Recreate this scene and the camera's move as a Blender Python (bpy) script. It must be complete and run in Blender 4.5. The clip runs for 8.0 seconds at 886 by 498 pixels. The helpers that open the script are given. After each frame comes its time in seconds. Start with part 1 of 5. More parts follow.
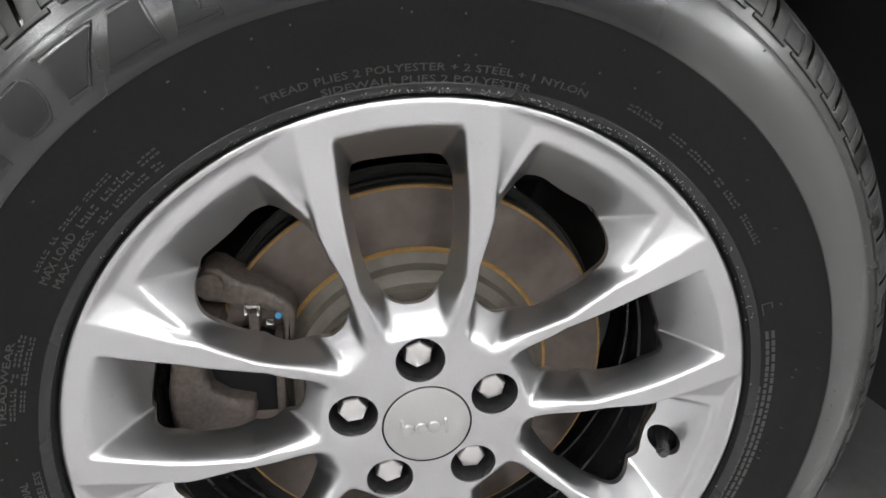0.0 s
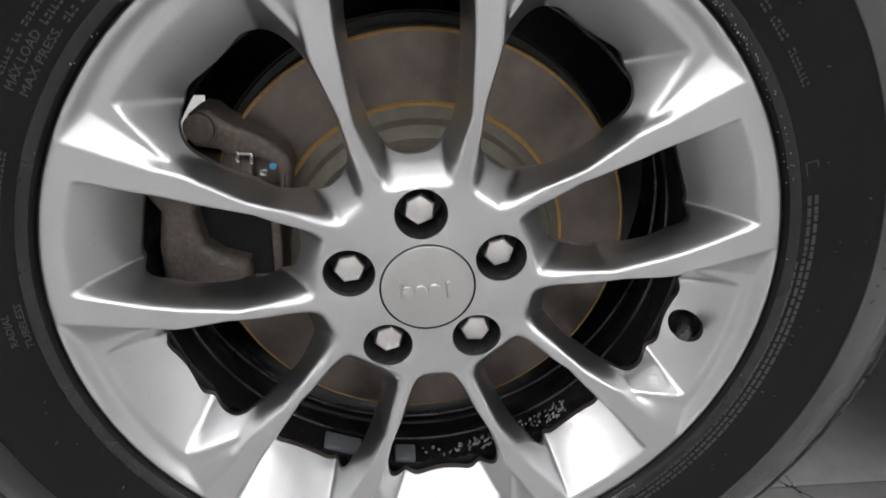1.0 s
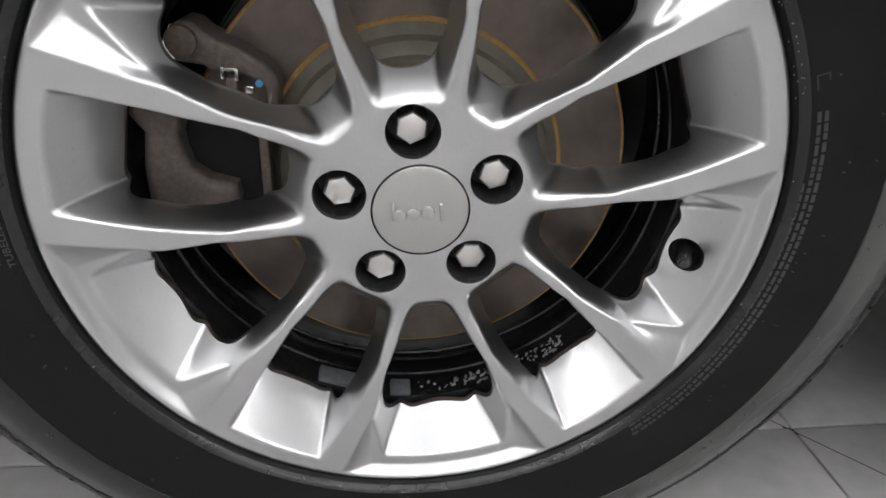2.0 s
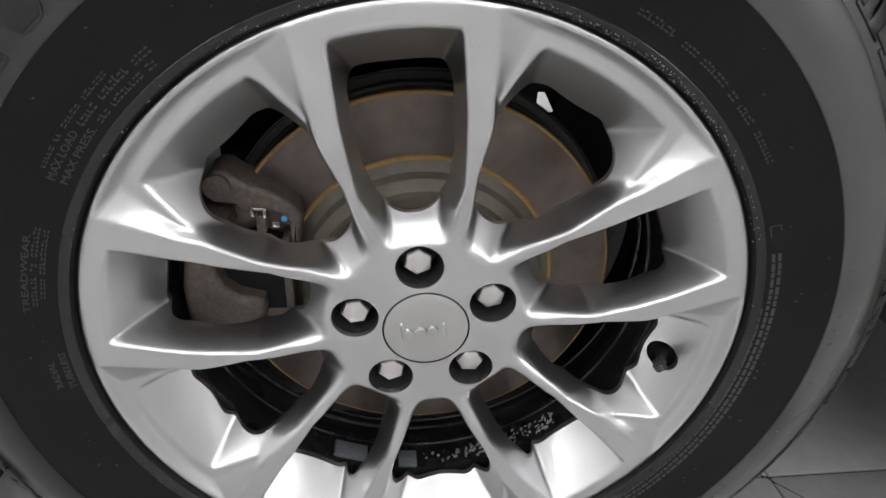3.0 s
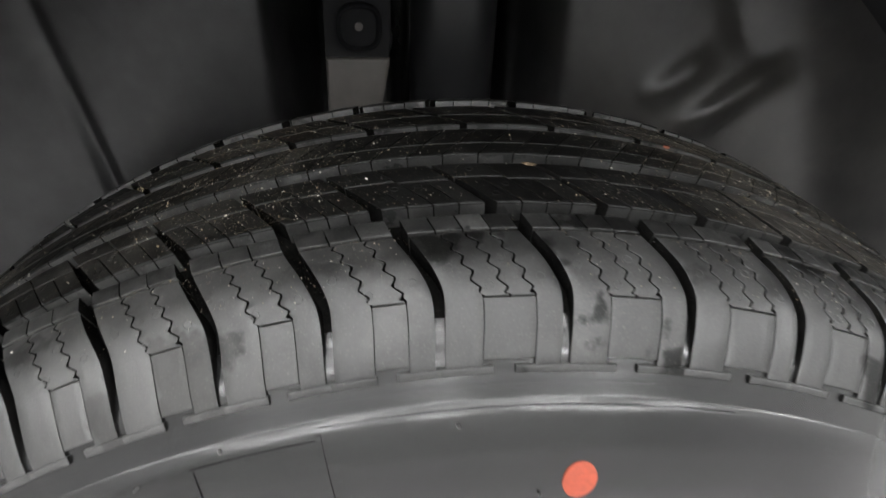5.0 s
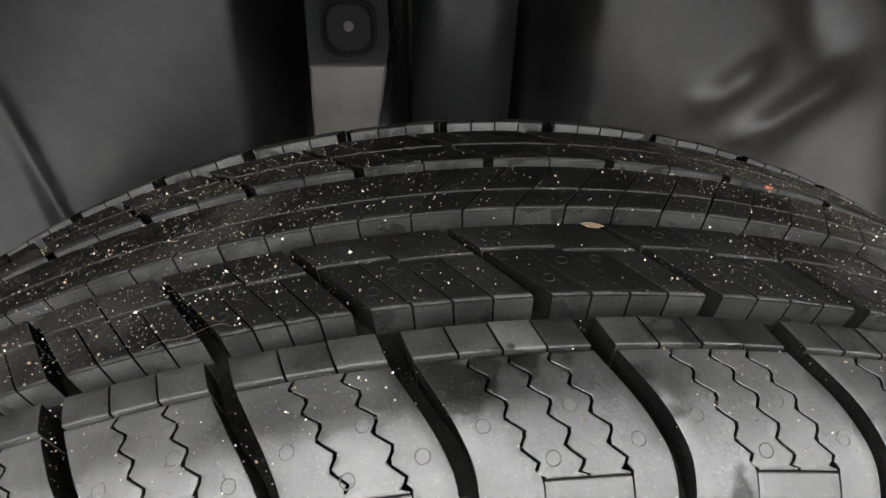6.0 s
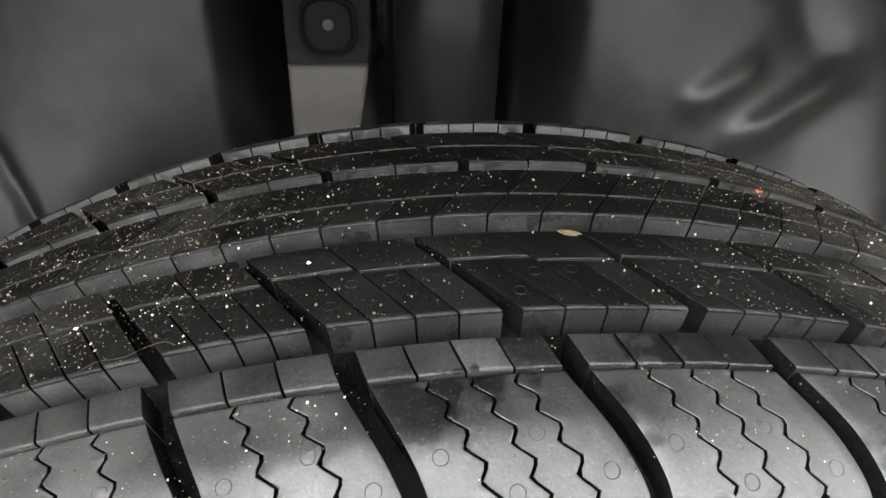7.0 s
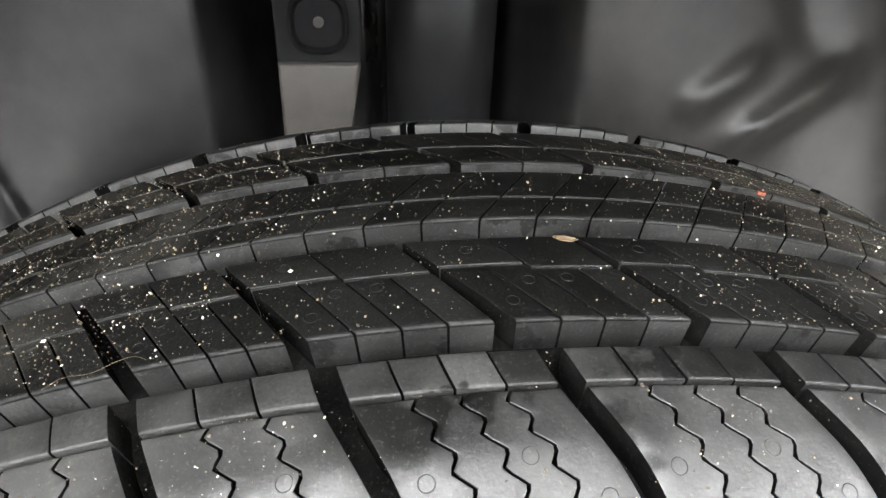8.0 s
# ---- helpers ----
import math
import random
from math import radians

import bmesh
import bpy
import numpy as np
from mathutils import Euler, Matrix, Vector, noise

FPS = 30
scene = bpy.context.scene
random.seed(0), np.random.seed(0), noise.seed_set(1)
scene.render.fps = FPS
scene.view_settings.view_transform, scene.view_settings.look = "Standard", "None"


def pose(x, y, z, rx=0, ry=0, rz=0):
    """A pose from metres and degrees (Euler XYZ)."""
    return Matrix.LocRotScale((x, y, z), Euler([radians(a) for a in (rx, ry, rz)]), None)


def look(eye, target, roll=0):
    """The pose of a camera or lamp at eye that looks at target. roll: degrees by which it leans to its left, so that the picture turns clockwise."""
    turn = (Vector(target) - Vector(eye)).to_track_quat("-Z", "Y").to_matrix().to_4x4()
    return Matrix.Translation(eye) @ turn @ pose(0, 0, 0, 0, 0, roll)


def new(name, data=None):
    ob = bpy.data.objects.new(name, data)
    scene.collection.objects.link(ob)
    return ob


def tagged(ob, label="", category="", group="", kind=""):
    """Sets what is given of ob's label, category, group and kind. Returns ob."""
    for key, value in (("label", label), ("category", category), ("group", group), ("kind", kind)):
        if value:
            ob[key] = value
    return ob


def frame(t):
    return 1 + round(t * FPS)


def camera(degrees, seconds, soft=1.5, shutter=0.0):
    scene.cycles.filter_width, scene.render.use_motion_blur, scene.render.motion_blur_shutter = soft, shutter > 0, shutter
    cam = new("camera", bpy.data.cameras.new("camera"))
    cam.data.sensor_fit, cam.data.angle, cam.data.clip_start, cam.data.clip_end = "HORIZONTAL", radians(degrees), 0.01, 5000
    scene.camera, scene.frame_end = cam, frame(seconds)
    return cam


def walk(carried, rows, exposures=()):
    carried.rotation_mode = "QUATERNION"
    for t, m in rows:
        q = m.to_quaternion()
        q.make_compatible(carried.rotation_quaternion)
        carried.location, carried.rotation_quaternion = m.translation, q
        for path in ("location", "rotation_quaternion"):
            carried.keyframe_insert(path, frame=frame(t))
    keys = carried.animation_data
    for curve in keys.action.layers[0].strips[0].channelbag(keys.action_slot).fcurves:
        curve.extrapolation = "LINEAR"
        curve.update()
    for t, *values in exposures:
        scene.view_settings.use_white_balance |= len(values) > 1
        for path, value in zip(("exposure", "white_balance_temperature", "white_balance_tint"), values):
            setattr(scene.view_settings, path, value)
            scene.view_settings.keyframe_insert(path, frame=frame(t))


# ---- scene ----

# ---------------------------------------------------------------- camera
cam = camera(72.0, 8.0, 1.5, 0.18)
PATH = [
    (0, (-0.0617, -0.3495, 0.6358), (0.1048, 0.5671, 0.2721), 2.88),
    (0.5, (-0.0526, -0.3506, 0.5940), (0.0686, 0.5676, 0.2168), 2.90),
    (1, (-0.0358, -0.3488, 0.5582), (0.0730, 0.5458, 0.1248), 3.48),
    (1.2, (-0.0326, -0.3516, 0.5370), (0.0750, 0.5363, 0.0897), 3.55),
    (1.75, (-0.0290, -0.3515, 0.5150), (0.0751, 0.5219, 0.0394), 3.55),
    (2.3, (-0.0262, -0.3501, 0.5609), (0.0756, 0.5126, 0.0655), 3.53),
    (2.5, (-0.0281, -0.3508, 0.5839), (0.0719, 0.5102, 0.0853), 3.51),
    (3, (-0.0333, -0.3538, 0.6374), (0.0651, 0.5067, 0.1375), 3.38),
    (3.5, (-0.0351, -0.3541, 0.6686), (0.0643, 0.5061, 0.1685), 3.37),
    (4, (-0.0300, -0.3472, 0.7238), (0.0648, 0.5163, 0.2286), 3.01),
    (4.3, (-0.0233, -0.3121, 0.7638), (0.0616, 0.5571, 0.2767), 2.63),
    (4.4, (-0.0239, -0.2921, 0.7780), (0.0636, 0.5778, 0.2925), 2.59),
    (4.5, (-0.0280, -0.2652, 0.7902), (0.0695, 0.6027, 0.3030), 2.57),
    (5, (-0.0414, -0.1462, 0.8160), (0.0475, 0.7173, 0.3195), 1.88),
    (5.2, (-0.0486, -0.1146, 0.8138), (0.0422, 0.7479, 0.3160), 1.95),
    (5.6, (-0.0455, -0.0800, 0.8070), (0.0430, 0.7837, 0.3108), 1.65),
    (6.3, (-0.0351, -0.0616, 0.7984), (0.0504, 0.8041, 0.3051), 1.22),
    (6.5, (-0.0338, -0.0614, 0.7987), (0.0535, 0.8046, 0.3064), 1.28),
    (7, (-0.0308, -0.0558, 0.7972), (0.0602, 0.8101, 0.3053), 1.34),
    (7.5, (-0.0247, -0.0503, 0.7955), (0.0669, 0.8157, 0.3039), 1.34),
    (8, (-0.0283, -0.0488, 0.7952), (0.0672, 0.8160, 0.3022), 1.41),
]

EXPOSURE = [(0.0, 0.13), (0.5, -0.07), (1.0, -0.33), (2.5, -0.43), (3.0, -0.35), (3.5, -0.25), (4.0, 0.07), (4.5, 0.41), (4.8, 0.79), (5.0, 1.02), (5.2, 1.24), (6.3, 2.15), (7.0, 2.27), (7.5, 2.43), (8.0, 2.63)]
walk(cam, [(t, look(eye, target, roll)) for t, eye, target, roll in PATH], EXPOSURE)

# ---------------------------------------------------------------- light
ZC = 0.350            # height of the wheel's axle
world = bpy.data.worlds.new("garage_air")
scene.world = world
world.use_nodes = True
world.node_tree.nodes["Background"].inputs[0].default_value = (0.75, 0.78, 0.82, 1)
world.node_tree.nodes["Background"].inputs[1].default_value = 0.02


def area(name, m, sx, sy, watts, colour=(0.984, 0.992, 0.996)):
    data = bpy.data.lights.new(name, "AREA")
    data.shape, data.size, data.size_y, data.energy, data.color = "RECTANGLE", sx, sy, watts, colour
    ob = new(name, data)
    ob.matrix_basis = m
    return ob


# the tube ring on the ceiling, and unseen tubes added beyond it as fill
LAMP_Z = 2.55
RING = (-0.75, 0.65, -2.6, -1.1)      # x0, x1, y0, y1
ADDED_TUBES = [(-3.2, -0.8, 1.4), (-2.5, -2.5, 1.4), (2.4, -2.5, 1.4), (-2.5, -4.5, 1.4), (2.4, -4.5, 1.4)] + [(-0.05, -4.4, 1.4), (-1.3, -3.6, 1.4), (1.2, -3.6, 1.4)]
EAST_TUBES = [(3.72, -1.55, 1.8)]
FAR_TUBES = [(-0.9, 2.7, 1.4), (0.9, 2.7, 1.4)]
# unseen overhead tubes, set leftwards to brighten the tyre's shoulder
SIDE_TUBES = [(-2.3, -0.50, 1.4), (-0.8, -0.50, 1.4), (0.7, -0.35, 1.4)]


# ---------------------------------------------------------------- materials
def material(name):
    m = bpy.data.materials.new(name)
    m.use_nodes = True
    return m, m.node_tree.nodes, m.node_tree.links, m.node_tree.nodes["Principled BSDF"]


def surface(name, colour, rough=0.5, metal=0.0, scale=200.0, vary=0.25, bump=0.0, bump_scale=None, second=None, big=8.0, coat=0.0, rough_vary=0.1, specular=0.5, pieces=0.0, patch=None):
    """A procedural surface: two scales of noise in colour, roughness and relief."""
    m, n, l, b = material(name)
    co = n.new("ShaderNodeTexCoord")
    fine = n.new("ShaderNodeTexNoise")
    fine.inputs["Scale"].default_value, fine.inputs["Detail"].default_value = scale, 5
    wide = n.new("ShaderNodeTexNoise")
    wide.inputs["Scale"].default_value, wide.inputs["Detail"].default_value = big, 4
    where = co.outputs["Object"]
    if pieces:
        # every piece takes its own stretch of the pattern
        info, shift = n.new("ShaderNodeObjectInfo"), n.new("ShaderNodeVectorMath")
        spread = n.new("ShaderNodeMath")
        spread.operation = "MULTIPLY"
        spread.inputs[1].default_value = 37.0
        l.new(info.outputs["Random"], spread.inputs[0])
        l.new(where, shift.inputs[0])
        l.new(spread.outputs[0], shift.inputs[1])
        where = shift.outputs[0]
    l.new(where, fine.inputs["Vector"])
    l.new(where, wide.inputs["Vector"])
    mixed = n.new("ShaderNodeMix")
    mixed.data_type = "FLOAT"
    mixed.inputs[0].default_value = 0.5
    l.new(fine.outputs[0], mixed.inputs[2])
    l.new(wide.outputs[0], mixed.inputs[3])
    ramp = n.new("ShaderNodeValToRGB")
    lo = [c * (1 - vary) for c in colour]
    hi = list(second) if second else [min(1, c * (1 + vary)) for c in colour]
    ramp.color_ramp.elements[0].position, ramp.color_ramp.elements[1].position = 0.32, 0.68
    ramp.color_ramp.elements[0].color, ramp.color_ramp.elements[1].color = (*lo, 1), (*hi, 1)
    l.new(mixed.outputs[0], ramp.inputs[0])
    tint = ramp.outputs[0]
    if pieces:
        tone, mul = n.new("ShaderNodeMapRange"), n.new("ShaderNodeVectorMath")
        tone.inputs[3].default_value, tone.inputs[4].default_value = 1 - pieces, 1 + pieces
        island, sum_of, part_of = n.new("ShaderNodeNewGeometry"), n.new("ShaderNodeMath"), n.new("ShaderNodeMath")
        sum_of.operation, part_of.operation = "MULTIPLY_ADD", "FRACT"
        l.new(island.outputs["Random Per Island"], sum_of.inputs[0])
        sum_of.inputs[1].default_value = 3.7
        l.new(spread.outputs[0], sum_of.inputs[2])
        l.new(sum_of.outputs[0], part_of.inputs[0])
        l.new(part_of.outputs[0], tone.inputs[0])
        mul.operation = "MULTIPLY"
        l.new(tint, mul.inputs[0])
        l.new(tone.outputs[0], mul.inputs[1])
        tint = mul.outputs[0]
    if patch:
        # cleaner dark spots with a clear edge in the dust
        spots, limit, over = n.new("ShaderNodeTexNoise"), n.new("ShaderNodeMapRange"), n.new("ShaderNodeMix")
        spots.inputs["Scale"].default_value, spots.inputs["Detail"].default_value = patch[0], 6
        l.new(where, spots.inputs["Vector"])
        limit.inputs[1].default_value, limit.inputs[2].default_value = patch[1], patch[1] + 0.03
        l.new(spots.outputs[0], limit.inputs[0])
        over.data_type = "RGBA"
        l.new(limit.outputs[0], over.inputs[0])
        l.new(tint, over.inputs[6])
        over.inputs[7].default_value = (*patch[2], 1)
        tint = over.outputs[2]
        sheen = n.new("ShaderNodeMapRange")
        sheen.inputs[3].default_value, sheen.inputs[4].default_value = specular, specular * 0.4
        l.new(limit.outputs[0], sheen.inputs[0])
        l.new(sheen.outputs[0], b.inputs["Specular IOR Level"])
    l.new(tint, b.inputs["Base Color"])
    rr = n.new("ShaderNodeMapRange")
    rr.inputs[1].default_value, rr.inputs[2].default_value = 0.3, 0.7
    rr.inputs[3].default_value, rr.inputs[4].default_value = max(0.02, rough - rough_vary), min(1, rough + rough_vary)
    l.new(wide.outputs[0], rr.inputs[0])
    l.new(rr.outputs[0], b.inputs["Roughness"])
    b.inputs["Metallic"].default_value = metal
    b.inputs["Specular IOR Level"].default_value = specular
    if coat:
        b.inputs["Coat Weight"].default_value, b.inputs["Coat Roughness"].default_value = coat, 0.04
    if bump:
        bn = n.new("ShaderNodeBump")
        bn.inputs["Distance"].default_value = bump
        bn.inputs["Strength"].default_value = 1.0
        if bump_scale:
            bt = n.new("ShaderNodeTexNoise")
            bt.inputs["Scale"].default_value, bt.inputs["Detail"].default_value = bump_scale, 3
            l.new(co.outputs["Object"], bt.inputs["Vector"])
            l.new(bt.outputs[0], bn.inputs["Height"])
        else:
            l.new(fine.outputs[0], bn.inputs["Height"])
        l.new(bn.outputs[0], b.inputs["Normal"])
    return m


def glow(name, colour, strength):
    m, n, l, b = material(name)
    b.inputs["Emission Color"].default_value = (*colour, 1)
    b.inputs["Emission Strength"].default_value = strength
    return m


ALLOY = surface("silver_wheel_paint", (0.55, 0.55, 0.555), 0.32, 1.0, 900, 0.06, 0.0, rough_vary=0.03, big=14, coat=0.45)
CAP = surface("satin_cap", (0.54, 0.54, 0.53), 0.32, 1.0, 700, 0.05, rough_vary=0.04)
BARREL = surface("dark_barrel", (0.022, 0.022, 0.024), 0.28, 0.3, 120, 0.5, 0.0002, 60, rough_vary=0.15)
RUBBER = surface("sidewall_rubber", (0.0047, 0.0052, 0.0047), 0.46, 0.0, 350, 0.35, 0.00010, 900, big=11, rough_vary=0.05, specular=0.18)
RUBBER_BAND = surface("dust_sheen_band_rubber", (0.0052, 0.0053, 0.0053), 0.215, 0.0, 900, 0.2, 0.00004, 900, second=(0.0078, 0.0078, 0.0077), big=9, rough_vary=0.03, specular=0.52)
# paler by place: dust, plus the room's reflection either side painted into the colour
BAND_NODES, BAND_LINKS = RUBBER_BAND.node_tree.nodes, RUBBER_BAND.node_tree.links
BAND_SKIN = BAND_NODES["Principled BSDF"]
place_node, dust_sheen_noise, dust_sheen_ramp = BAND_NODES.new("ShaderNodeTexCoord"), BAND_NODES.new("ShaderNodeTexNoise"), BAND_NODES.new("ShaderNodeValToRGB")
dust_sheen_noise.inputs["Scale"].default_value, dust_sheen_noise.inputs["Detail"].default_value = 8.0, 2.5
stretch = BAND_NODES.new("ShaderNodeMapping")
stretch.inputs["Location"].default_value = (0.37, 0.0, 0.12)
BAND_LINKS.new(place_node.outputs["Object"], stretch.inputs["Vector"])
BAND_LINKS.new(stretch.outputs[0], dust_sheen_noise.inputs["Vector"])
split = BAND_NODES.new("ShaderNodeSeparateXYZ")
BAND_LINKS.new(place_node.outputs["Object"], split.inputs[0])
side_dust_sheen = BAND_NODES.new("ShaderNodeMapRange")
side_dust_sheen.inputs[1].default_value, side_dust_sheen.inputs[2].default_value, side_dust_sheen.inputs[3].default_value, side_dust_sheen.inputs[4].default_value = 0.02, 0.20, -0.26, 0.42
BAND_LINKS.new(split.outputs["X"], side_dust_sheen.inputs[0])
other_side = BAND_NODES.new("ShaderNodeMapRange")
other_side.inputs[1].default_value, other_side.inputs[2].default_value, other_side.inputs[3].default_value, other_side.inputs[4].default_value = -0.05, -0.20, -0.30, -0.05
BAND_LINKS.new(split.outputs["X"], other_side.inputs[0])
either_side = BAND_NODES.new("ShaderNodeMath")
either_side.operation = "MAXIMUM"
BAND_LINKS.new(side_dust_sheen.outputs[0], either_side.inputs[0])
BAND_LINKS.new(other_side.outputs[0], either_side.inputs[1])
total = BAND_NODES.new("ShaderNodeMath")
BAND_LINKS.new(dust_sheen_noise.outputs[0], total.inputs[0])
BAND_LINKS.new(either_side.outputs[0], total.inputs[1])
high_dust_sheen, upper = BAND_NODES.new("ShaderNodeMapRange"), BAND_NODES.new("ShaderNodeMath")
high_dust_sheen.inputs[1].default_value, high_dust_sheen.inputs[2].default_value, high_dust_sheen.inputs[3].default_value, high_dust_sheen.inputs[4].default_value = 0.28, 0.52, -0.16, 0.0
BAND_LINKS.new(split.outputs["Z"], high_dust_sheen.inputs[0])
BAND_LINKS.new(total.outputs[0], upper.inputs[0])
BAND_LINKS.new(high_dust_sheen.outputs[0], upper.inputs[1])
dust_sheen_ramp.color_ramp.interpolation = "EASE"
dust_sheen_ramp.color_ramp.elements[0].position, dust_sheen_ramp.color_ramp.elements[1].position = 0.34, 0.92
BAND_LINKS.new(upper.outputs[0], dust_sheen_ramp.inputs[0])
dust_sheen_mix = BAND_NODES.new("ShaderNodeMix")
dust_sheen_mix.data_type = "RGBA"
BAND_LINKS.new(dust_sheen_ramp.outputs[0], dust_sheen_mix.inputs[0])
BAND_LINKS.new(BAND_SKIN.inputs["Base Color"].links[0].from_socket, dust_sheen_mix.inputs[6])
dust_sheen_mix.inputs[7].default_value = (0.052, 0.052, 0.051, 1)
BAND_LINKS.new(dust_sheen_mix.outputs[2], BAND_SKIN.inputs["Base Color"])
RUBBER_LOW = surface("letter_rubber", (0.0050, 0.0050, 0.0050), 0.52, 0.0, 500, 0.3, 0.0001, 1200, specular=0.34)
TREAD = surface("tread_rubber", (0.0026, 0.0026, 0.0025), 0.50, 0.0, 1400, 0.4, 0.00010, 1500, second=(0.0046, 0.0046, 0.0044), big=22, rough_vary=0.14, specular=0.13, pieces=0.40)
# lifted base colour: a dust film, and the ceiling's sheen painted in
SHOULDER = surface("dust_sheen_shoulder_rubber", (0.0060, 0.0061, 0.0060), 0.49, 0.0, 900, 0.35, 0.00006, 1300, second=(0.0168, 0.0168, 0.0164), big=45, rough_vary=0.12, specular=0.52, pieces=0.30, patch=(30.0, 0.58, (0.0022, 0.0022, 0.0021)))
def dust_and_sheen(mat, colour, low, high, left, right, scale=26.0, specks=0.0):
    """Dry dust over a surface: uneven patches, more, with painted sheen, towards either end of the tread's visible arc.
    """
    n, l = mat.node_tree.nodes, mat.node_tree.links
    skin_node = n["Principled BSDF"]
    where, cut_up, patches = n.new("ShaderNodeNewGeometry"), n.new("ShaderNodeSeparateXYZ"), n.new("ShaderNodeTexNoise")
    patches.inputs["Scale"].default_value, patches.inputs["Detail"].default_value, patches.inputs["Roughness"].default_value = scale, 6, 0.65
    l.new(where.outputs["Position"], patches.inputs["Vector"])
    l.new(where.outputs["Position"], cut_up.inputs[0])
    level = patches.outputs[0]
    for start, end, amount in ((-0.02, -0.10, left), (0.05, 0.12, right)):
        more, joined = n.new("ShaderNodeMapRange"), n.new("ShaderNodeMath")
        more.inputs[1].default_value, more.inputs[2].default_value, more.inputs[3].default_value, more.inputs[4].default_value = start, end, 0.0, amount
        l.new(cut_up.outputs["X"], more.inputs[0])
        l.new(level, joined.inputs[0])
        l.new(more.outputs[0], joined.inputs[1])
        level = joined.outputs[0]
    amount_of, over = n.new("ShaderNodeMapRange"), n.new("ShaderNodeMix")
    amount_of.inputs[1].default_value, amount_of.inputs[2].default_value = low, high
    l.new(level, amount_of.inputs[0])
    over.data_type = "RGBA"
    l.new(amount_of.outputs[0], over.inputs[0])
    l.new(skin_node.inputs["Base Color"].links[0].from_socket, over.inputs[6])
    over.inputs[7].default_value = (*colour, 1)
    tint = over.outputs[2]
    if specks:
        # single dust grains
        fine, limit, pale = n.new("ShaderNodeTexNoise"), n.new("ShaderNodeMapRange"), n.new("ShaderNodeMix")
        fine.inputs["Scale"].default_value, fine.inputs["Detail"].default_value = 1500.0, 2
        l.new(where.outputs["Position"], fine.inputs["Vector"])
        limit.inputs[1].default_value, limit.inputs[2].default_value, limit.inputs[4].default_value = 0.60, 0.72, specks
        l.new(fine.outputs[0], limit.inputs[0])
        pale.data_type = "RGBA"
        l.new(limit.outputs[0], pale.inputs[0])
        l.new(tint, pale.inputs[6])
        pale.inputs[7].default_value = (0.11, 0.102, 0.088, 1)
        tint = pale.outputs[2]
    l.new(tint, skin_node.inputs["Base Color"])


# the left and right amounts also paint the sheen at the arc's ends
dust_and_sheen(TREAD, (0.030, 0.0282, 0.0250), 0.62, 0.95, 0.14, 0.40, specks=0.13)
dust_and_sheen(SHOULDER, (0.035, 0.0346, 0.0336), 0.54, 0.88, 0.34, 0.05, 34.0, 0.25)
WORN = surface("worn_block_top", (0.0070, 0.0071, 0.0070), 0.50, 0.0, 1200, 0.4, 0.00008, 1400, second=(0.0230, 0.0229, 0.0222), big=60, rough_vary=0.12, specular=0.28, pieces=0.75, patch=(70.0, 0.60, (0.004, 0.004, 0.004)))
dust_and_sheen(WORN, (0.034, 0.0335, 0.032), 0.52, 0.85, 0.08, 0.06, 48.0, 0.22)
# paler than the tops: dust, and the room's light painted on the fronts
WALL = surface("dust_sheen_block_side", (0.0070, 0.0071, 0.0071), 0.42, 0.0, 1300, 0.4, 0.00012, 1200, second=(0.0165, 0.0165, 0.0161), big=70, pieces=0.25, patch=(90.0, 0.60, (0.007, 0.007, 0.007)))
dust_and_sheen(WALL, (0.040, 0.040, 0.039), 0.60, 0.95, 0.24, 0.10, 60.0, 0.3)
GROOVE = surface("groove_rubber", (0.0042, 0.0042, 0.0042), 1.0, 0.0, 500, 0.4, 0.0002, 500, second=(0.0066, 0.0065, 0.0062), big=90, specular=0.0)
dust_and_sheen(GROOVE, (0.014, 0.0135, 0.0125), 0.60, 0.95, 0.10, 0.10, 70.0, 0.12)
# paler strip: glare on the worn, rounded edges painted as colour
EDGE = surface("worn_edge_glare", (0.0050, 0.0050, 0.0049), 0.45, 0.0, 900, 0.4, 0.00008, 1300, second=(0.0180, 0.0180, 0.0174), big=120, rough_vary=0.12, specular=0.15, pieces=0.5)
# paler than the rubber: the glint on raised edges is put into the colour
MARK = surface("raised_print_glint", (0.030, 0.030, 0.029), 0.5, 0.0, 900, 0.4)
BEAD = surface("bead_rubber", (0.012, 0.012, 0.012), 0.25, 0.0, 160, 0.5, 0.0004, 220, rough_vary=0.15)
NUT = surface("lug_nut_steel", (0.66, 0.64, 0.63), 0.40, 1.0, 600, 0.06)
CAPRUB = surface("worn_valve_cap", (0.028, 0.028, 0.029), 0.35, 0.0, 400, 0.3)
BLACK = surface("black_pocket", (0.008, 0.008, 0.009), 0.7, 0.0, 200, 0.3, specular=0.2)
# nut pockets: much darker than the cast face around them
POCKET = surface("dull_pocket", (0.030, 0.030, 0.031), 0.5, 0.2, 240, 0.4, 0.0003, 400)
PLASTIC = surface("black_plastic", (0.011, 0.011, 0.012), 0.38, 0.0, 300, 0.3, 0.0001)
IRON = surface("cast_iron", (0.085, 0.076, 0.070), 0.62, 0.25, 260, 0.35, 0.0006, 320, second=(0.15, 0.115, 0.095), big=22)
DULL_IRON = surface("dull_dark_iron", (0.040, 0.042, 0.040), 0.50, 0.2, 300, 0.3, 0.0003, 320, second=(0.060, 0.058, 0.052), big=30)
DISC = surface("brake_disc_face", (0.105, 0.087, 0.078), 0.40, 0.75, 60, 0.25, second=(0.16, 0.13, 0.113))
HAT = surface("disc_hat", (0.120, 0.108, 0.088), 0.55, 0.35, 90, 0.25, 0.0002, 400)
